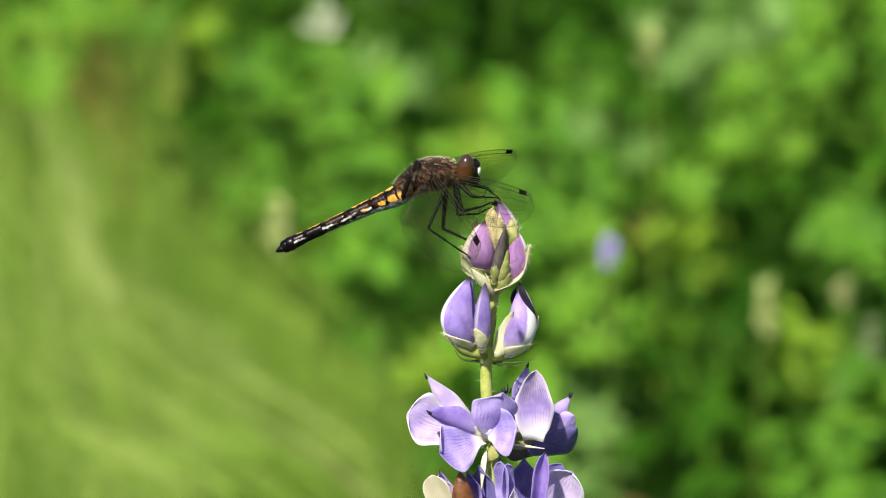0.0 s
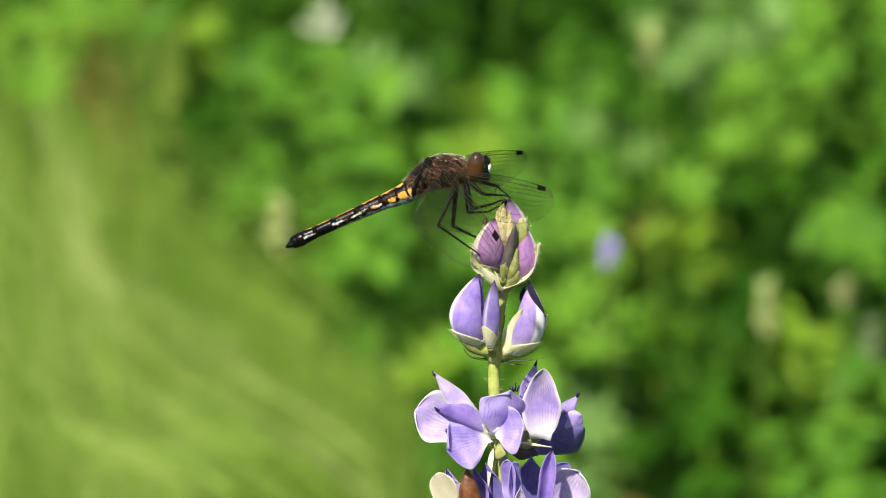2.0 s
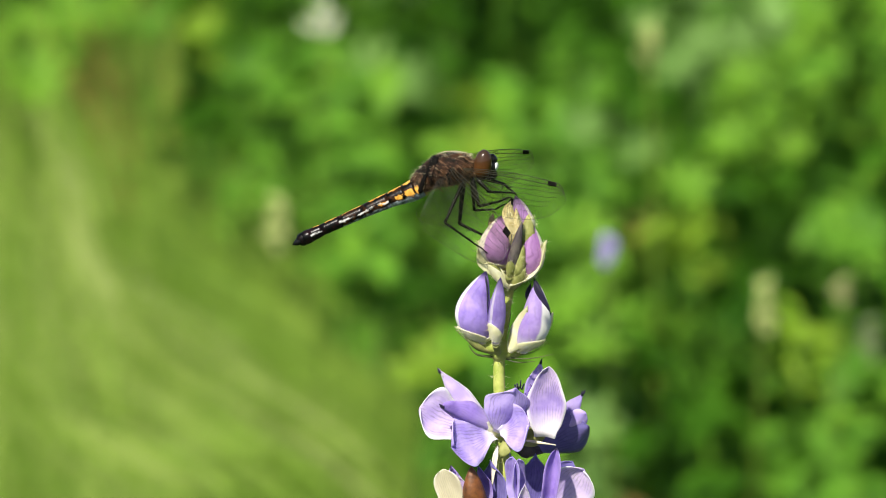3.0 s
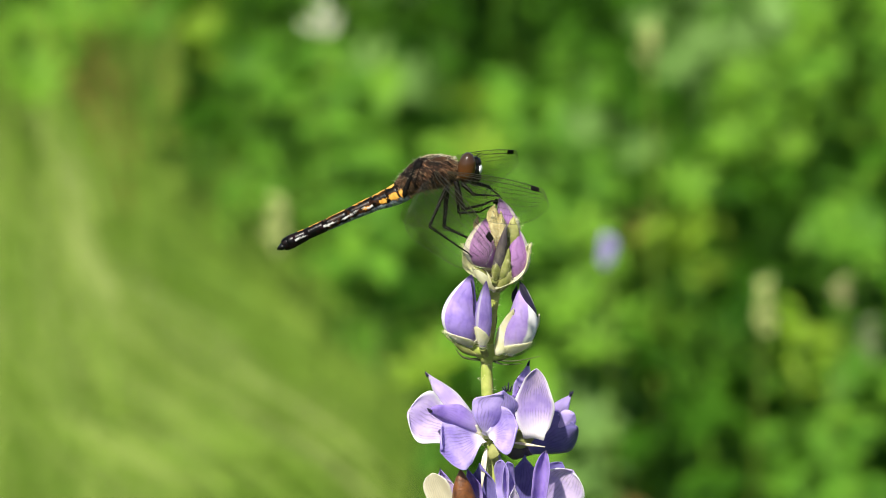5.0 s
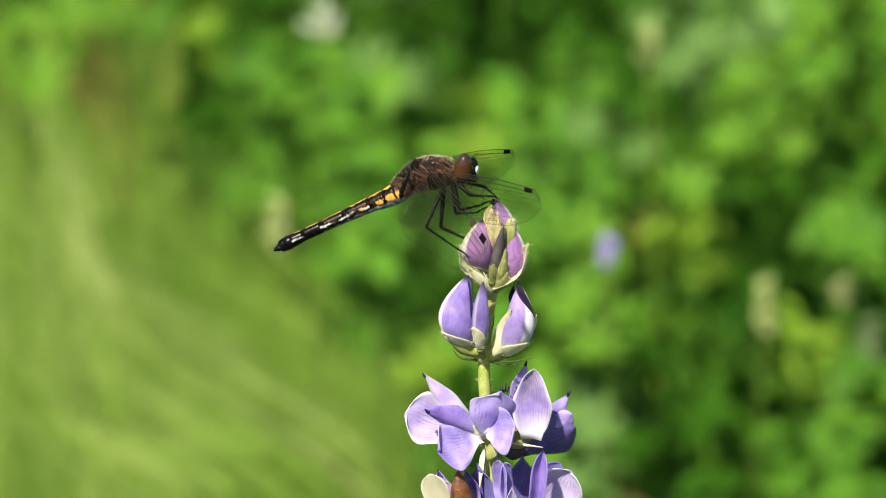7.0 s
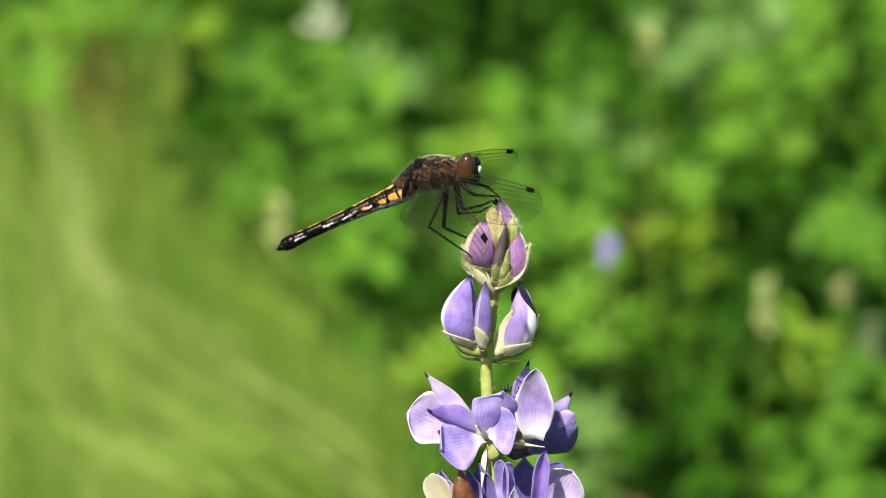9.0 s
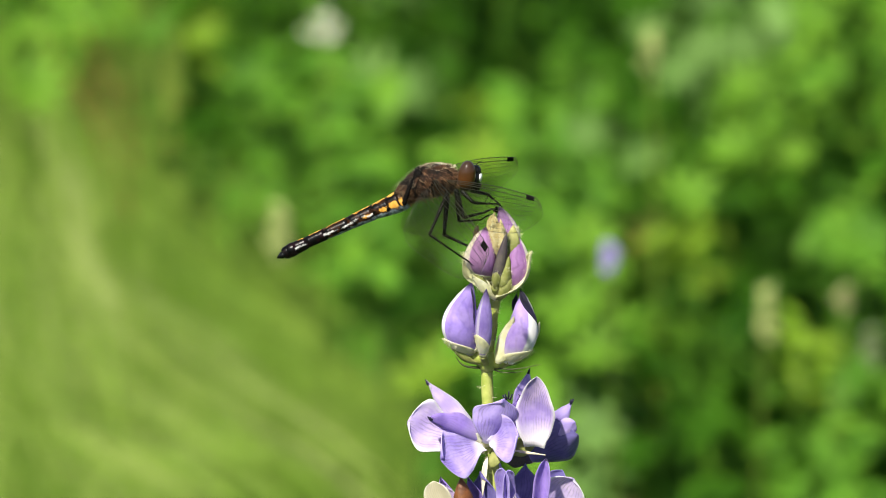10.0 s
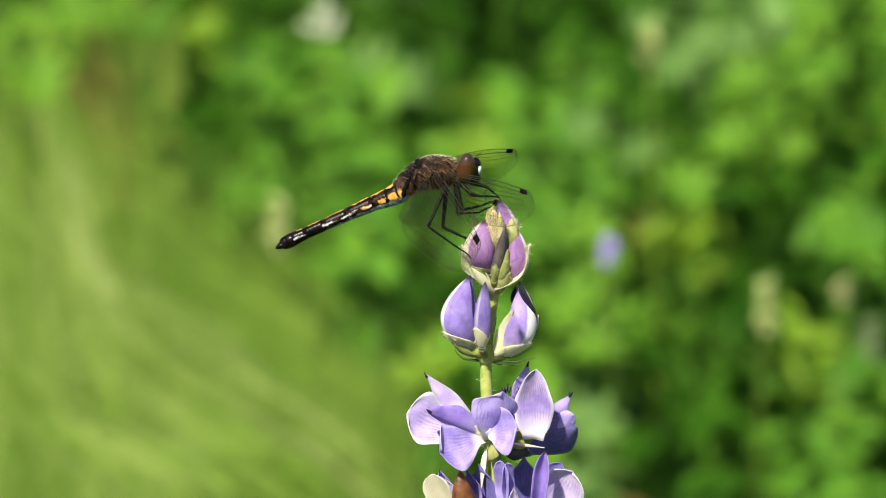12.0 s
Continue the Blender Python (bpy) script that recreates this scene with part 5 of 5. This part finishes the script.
far_spike((-0.0397, 1.7, 0.2664), 8, 12, M_WHITE_BUD, "whitish lupine buds on a green stalk", 71)
far_spike((0.1039, 1.6, 0.1956), 15, 4.8, M_CREAM_BUD, "cream lupine buds on a green stalk", 72)
far_spike((0.1285, 1.6, 0.1967), 6, 4.6, M_TAN_BUD, "short tan lupine buds on a green stalk", 73)
far_spike((0.0706, 1.8, 0.2419), 9, 6, M_CREAM_BUD, "cream lupine buds on a green stalk", 74)
far_spike((-0.0521, 1.55, 0.2331), 13, 5.5, M_CREAM_BUD, "cream lupine buds on a green stalk", 75)
far_spike((0.1427, 1.7, 0.1599), 12, 5, M_GREY_BUD, "grey green lupine buds on a green stalk", 78)
far_spike((0.0493, 1.4, 0.2523), 5, 4.6, M_BUD, "violet lupine floret on a green stalk", 77)

# ---- what moves ----
REACH = 117.0


def swayed(shift):
    """The spike's pose when the wind has pushed its tip by so many tenths of a millimetre, to the right and away."""
    turn = math.degrees(shift * 0.1 / REACH)
    return pose(*SPIKE_AT, -turn * (1.0 if shift > 0 else 0.5), turn, 0)


def perched(shift, right=0.0, up=0.0, roll=0.0):
    """The dragonfly's pose as the swaying tip carries it, with its own small shifts in tenths of a millimetre."""
    return swayed(shift) @ Matrix.Translation(Vector(FLY_AT) - Vector(SPIKE_AT)) @ pose(right * 1e-4, 0, up * 1e-4, 0, roll, 0)


def hinged(ob, sweep=0.0, flap=0.0):
    """A wing's or the head's pose on the body: turned forward and raised by so many degrees."""
    return pose(*ob.location, flap, 0, sweep)


def nodded(ob, pitch=0.0, turn=0.0):
    """The head's pose on the neck: face lowered and turned by so many degrees."""
    return pose(*ob.location, 0, pitch, turn)


def motions():
    walk(spike, [
        (0.0, swayed(0.0)), (0.1, swayed(-3.1)), (0.2, swayed(-3.1)), (0.3, swayed(0.8)), (0.4, swayed(0.8)),
        (0.5, swayed(3.8)), (0.6, swayed(5.4)), (0.7, swayed(0.8)), (0.8, swayed(-4.6)), (0.9, swayed(-1.5)),
        (1.0, swayed(6.2)), (1.1, swayed(9.2)), (1.2, swayed(0.0)), (1.3, swayed(3.1)), (1.4, swayed(6.2)),
        (1.5, swayed(23.1)), (1.6, swayed(24.6)), (1.7, swayed(19.2)), (1.8, swayed(2.3)), (1.9, swayed(6.9)),
        (2.0, swayed(13.8)), (2.1, swayed(23.1)), (2.2, swayed(14.6)), (2.3, swayed(5.4)), (2.4, swayed(-9.2)),
        (2.5, swayed(-0.8)), (2.6, swayed(6.2)), (2.7, swayed(10.0)), (2.8, swayed(1.5)), (2.9, swayed(6.2)),
        (3.0, swayed(24.6)), (3.1, swayed(29.2)), (3.2, swayed(16.2)), (3.6, swayed(3.1)), (4.0, swayed(7.7)),
        (4.4, swayed(-3.1)), (4.8, swayed(-10.8)), (4.9, swayed(-3.1)), (5.0, swayed(3.1)), (5.1, swayed(2.3)),
        (5.2, swayed(-3.1)), (5.3, swayed(-1.5)), (5.4, swayed(0.8)), (5.5, swayed(2.3)), (5.7, swayed(4.6)),
        (5.9, swayed(7.7)), (6.0, swayed(6.9)), (6.2, swayed(5.4)), (6.3, swayed(0.0)), (6.5, swayed(0.0)),
        (7.0, swayed(-1.5)), (7.2, swayed(-2.3)), (7.6, swayed(0.0)), (8.2, swayed(3.1)), (8.8, swayed(0.0)),
        (9.0, swayed(1.5)), (9.2, swayed(-3.1)), (9.4, swayed(-1.5)), (9.5, swayed(-0.8)), (9.6, swayed(-2.3)),
        (9.8, swayed(1.5)), (10.0, swayed(0.8)), (10.2, swayed(0.0)), (10.5, swayed(0.0)), (10.7, swayed(2.3)),
        (10.8, swayed(0.8)), (11.0, swayed(2.3)), (11.5, swayed(0.0)), (12.0, swayed(0.8)),
    ])
    walk(fly, [
        (0.0, perched(0.0)), (0.1, perched(-3.1)), (0.2, perched(-3.1)), (0.3, perched(0.8)), (0.4, perched(0.8)),
        (0.5, perched(3.8)), (0.6, perched(5.4)), (0.7, perched(0.8)), (0.8, perched(-4.6)), (0.9, perched(-1.5)),
        (1.0, perched(6.2)), (1.1, perched(9.2)), (1.2, perched(0.0)), (1.3, perched(3.1)), (1.4, perched(6.2)),
        (1.5, perched(23.1)), (1.6, perched(24.6)), (1.7, perched(19.2)), (1.8, perched(2.3)), (1.9, perched(6.9)),
        (2.0, perched(13.8)), (2.1, perched(23.1)), (2.2, perched(14.6)), (2.3, perched(5.4)), (2.4, perched(-9.2)),
        (2.5, perched(-0.8)), (2.6, perched(6.2)), (2.7, perched(10.0)), (2.8, perched(1.5)), (2.9, perched(6.2)),
        (3.0, perched(24.6, roll=-0.5)), (3.1, perched(29.2, roll=-0.5)), (3.2, perched(16.2, roll=-0.5)), (3.6, perched(3.1)), (4.0, perched(7.7)),
        (4.4, perched(-3.1)), (4.8, perched(-10.8)), (4.9, perched(-3.1)), (5.0, perched(3.1)), (5.1, perched(2.3)),
        (5.2, perched(-3.1)), (5.3, perched(-1.5)), (5.4, perched(0.8)), (5.5, perched(2.3)), (5.7, perched(4.6)),
        (5.9, perched(7.7)), (6.0, perched(6.9)), (6.2, perched(5.4)), (6.3, perched(0.0)), (6.5, perched(0.0)),
        (7.0, perched(-1.5)), (7.2, perched(-2.3)), (7.6, perched(0.0)), (8.2, perched(3.1)), (8.8, perched(0.0)),
        (9.0, perched(1.5)), (9.2, perched(-3.1)), (9.4, perched(-1.5)), (9.5, perched(-0.8)), (9.6, perched(-2.3)),
        (9.8, perched(1.5)), (10.0, perched(0.8)), (10.2, perched(0.0)), (10.5, perched(0.0)), (10.7, perched(2.3)),
        (10.8, perched(0.8, roll=0.6)), (11.0, perched(2.3, roll=0.6)), (11.5, perched(0.0, roll=0.6)), (12.0, perched(0.8, roll=0.6)),
    ])
    walk(head, [
        (0.0, nodded(head, 0, 0)), (1.4, nodded(head, 0, 0)), (1.6, nodded(head, -3, 2)), (1.7, nodded(head, -8, 0)), (1.8, nodded(head, -24, -6)), (1.9, nodded(head, -22, -4)),
        (2.0, nodded(head, -2, 0)), (2.4, nodded(head, 0, 1)), (2.6, nodded(head, 0, 0)), (12.0, nodded(head, 0, 0)),
    ])
    walk(near_fore, [
        (0.0, hinged(near_fore, -3.7)), (0.1, hinged(near_fore, -3.4)), (0.2, hinged(near_fore, -2.1)), (0.3, hinged(near_fore, -1.9)), (0.4, hinged(near_fore, -0.6)),
        (0.7, hinged(near_fore, -0.1)), (1.0, hinged(near_fore, -0.4)), (1.3, hinged(near_fore, 0.1)), (1.5, hinged(near_fore, 2.1)), (1.6, hinged(near_fore, 1.9)),
        (1.7, hinged(near_fore, 0.6)), (1.8, hinged(near_fore, 1.4)), (2.0, hinged(near_fore, 0.1)), (2.1, hinged(near_fore, 1.1)), (2.3, hinged(near_fore, -0.6)),
        (2.6, hinged(near_fore, -0.1)), (2.8, hinged(near_fore, 1.4)), (3.0, hinged(near_fore, 1.9)), (3.2, hinged(near_fore, 1.6)), (4.0, hinged(near_fore, 0.6)),
        (4.8, hinged(near_fore, 0.9)), (5.0, hinged(near_fore, 1.4)), (5.4, hinged(near_fore, 0.6)), (6.0, hinged(near_fore, 0.9)), (6.3, hinged(near_fore, 0.6)),
        (6.5, hinged(near_fore, 0.1)), (7.2, hinged(near_fore, -0.1)), (9.2, hinged(near_fore, -0.6)), (10.2, hinged(near_fore, -0.9)), (10.6, hinged(near_fore, -0.4)),
        (10.7, hinged(near_fore, -3.4)), (12.0, hinged(near_fore, -3.7)),
    ])
    walk(near_hind, [
        (0.0, hinged(near_hind, -4.4)), (0.1, hinged(near_hind, -4.1)), (0.2, hinged(near_hind, -2.6)), (0.3, hinged(near_hind, -2.3)), (0.4, hinged(near_hind, -0.8)),
        (0.7, hinged(near_hind, -0.2)), (1.0, hinged(near_hind, -0.5)), (1.3, hinged(near_hind, 0.2)), (1.5, hinged(near_hind, 2.6)), (1.6, hinged(near_hind, 2.3)),
        (1.7, hinged(near_hind, 0.8)), (1.8, hinged(near_hind, 1.7)), (2.0, hinged(near_hind, 0.2)), (2.1, hinged(near_hind, 1.4)), (2.3, hinged(near_hind, -0.8)),
        (2.6, hinged(near_hind, -0.2)), (2.8, hinged(near_hind, 1.7)), (3.0, hinged(near_hind, 2.3)), (3.2, hinged(near_hind, 2.0)), (4.0, hinged(near_hind, 0.8)),
        (4.8, hinged(near_hind, 1.1)), (5.0, hinged(near_hind, 1.7)), (5.4, hinged(near_hind, 0.8)), (6.0, hinged(near_hind, 1.1)), (6.3, hinged(near_hind, 0.8)),
        (6.5, hinged(near_hind, 0.2)), (7.2, hinged(near_hind, -0.2)), (9.2, hinged(near_hind, -0.8)), (10.2, hinged(near_hind, -1.1)), (10.6, hinged(near_hind, -0.5)),
        (10.7, hinged(near_hind, -4.1)), (12.0, hinged(near_hind, -4.4)),
    ])
    walk(far_fore, [
        (0.0, hinged(far_fore, 0, 0.6)), (0.1, hinged(far_fore, 0, 0.5)), (0.2, hinged(far_fore, 0, 0.3)), (0.3, hinged(far_fore, 0, 0.3)), (0.4, hinged(far_fore, 0, 0.1)),
        (0.7, hinged(far_fore, 0, 0.0)), (1.0, hinged(far_fore, 0, 0.1)), (1.3, hinged(far_fore, 0, -0.0)), (1.5, hinged(far_fore, 0, -0.3)), (1.6, hinged(far_fore, 0, -0.3)),
        (1.7, hinged(far_fore, 0, -0.1)), (1.8, hinged(far_fore, 0, -0.2)), (2.0, hinged(far_fore, 0, -0.0)), (2.1, hinged(far_fore, 0, -0.2)), (2.3, hinged(far_fore, 0, 0.1)),
        (2.6, hinged(far_fore, 0, 0.0)), (2.8, hinged(far_fore, 0, -0.2)), (3.0, hinged(far_fore, 0, -0.3)), (3.2, hinged(far_fore, 0, -0.3)), (4.0, hinged(far_fore, 0, -0.1)),
        (4.8, hinged(far_fore, 0, -0.1)), (5.0, hinged(far_fore, 0, -0.2)), (5.4, hinged(far_fore, 0, -0.1)), (6.0, hinged(far_fore, 0, -0.1)), (6.3, hinged(far_fore, 0, -0.1)),
        (6.5, hinged(far_fore, 0, -0.0)), (7.2, hinged(far_fore, 0, 0.0)), (9.2, hinged(far_fore, 0, 0.1)), (10.2, hinged(far_fore, 0, 0.1)), (10.6, hinged(far_fore, 0, 0.1)),
        (10.7, hinged(far_fore, 0, 0.5)), (12.0, hinged(far_fore, 0, 0.6)),
    ])


motions()
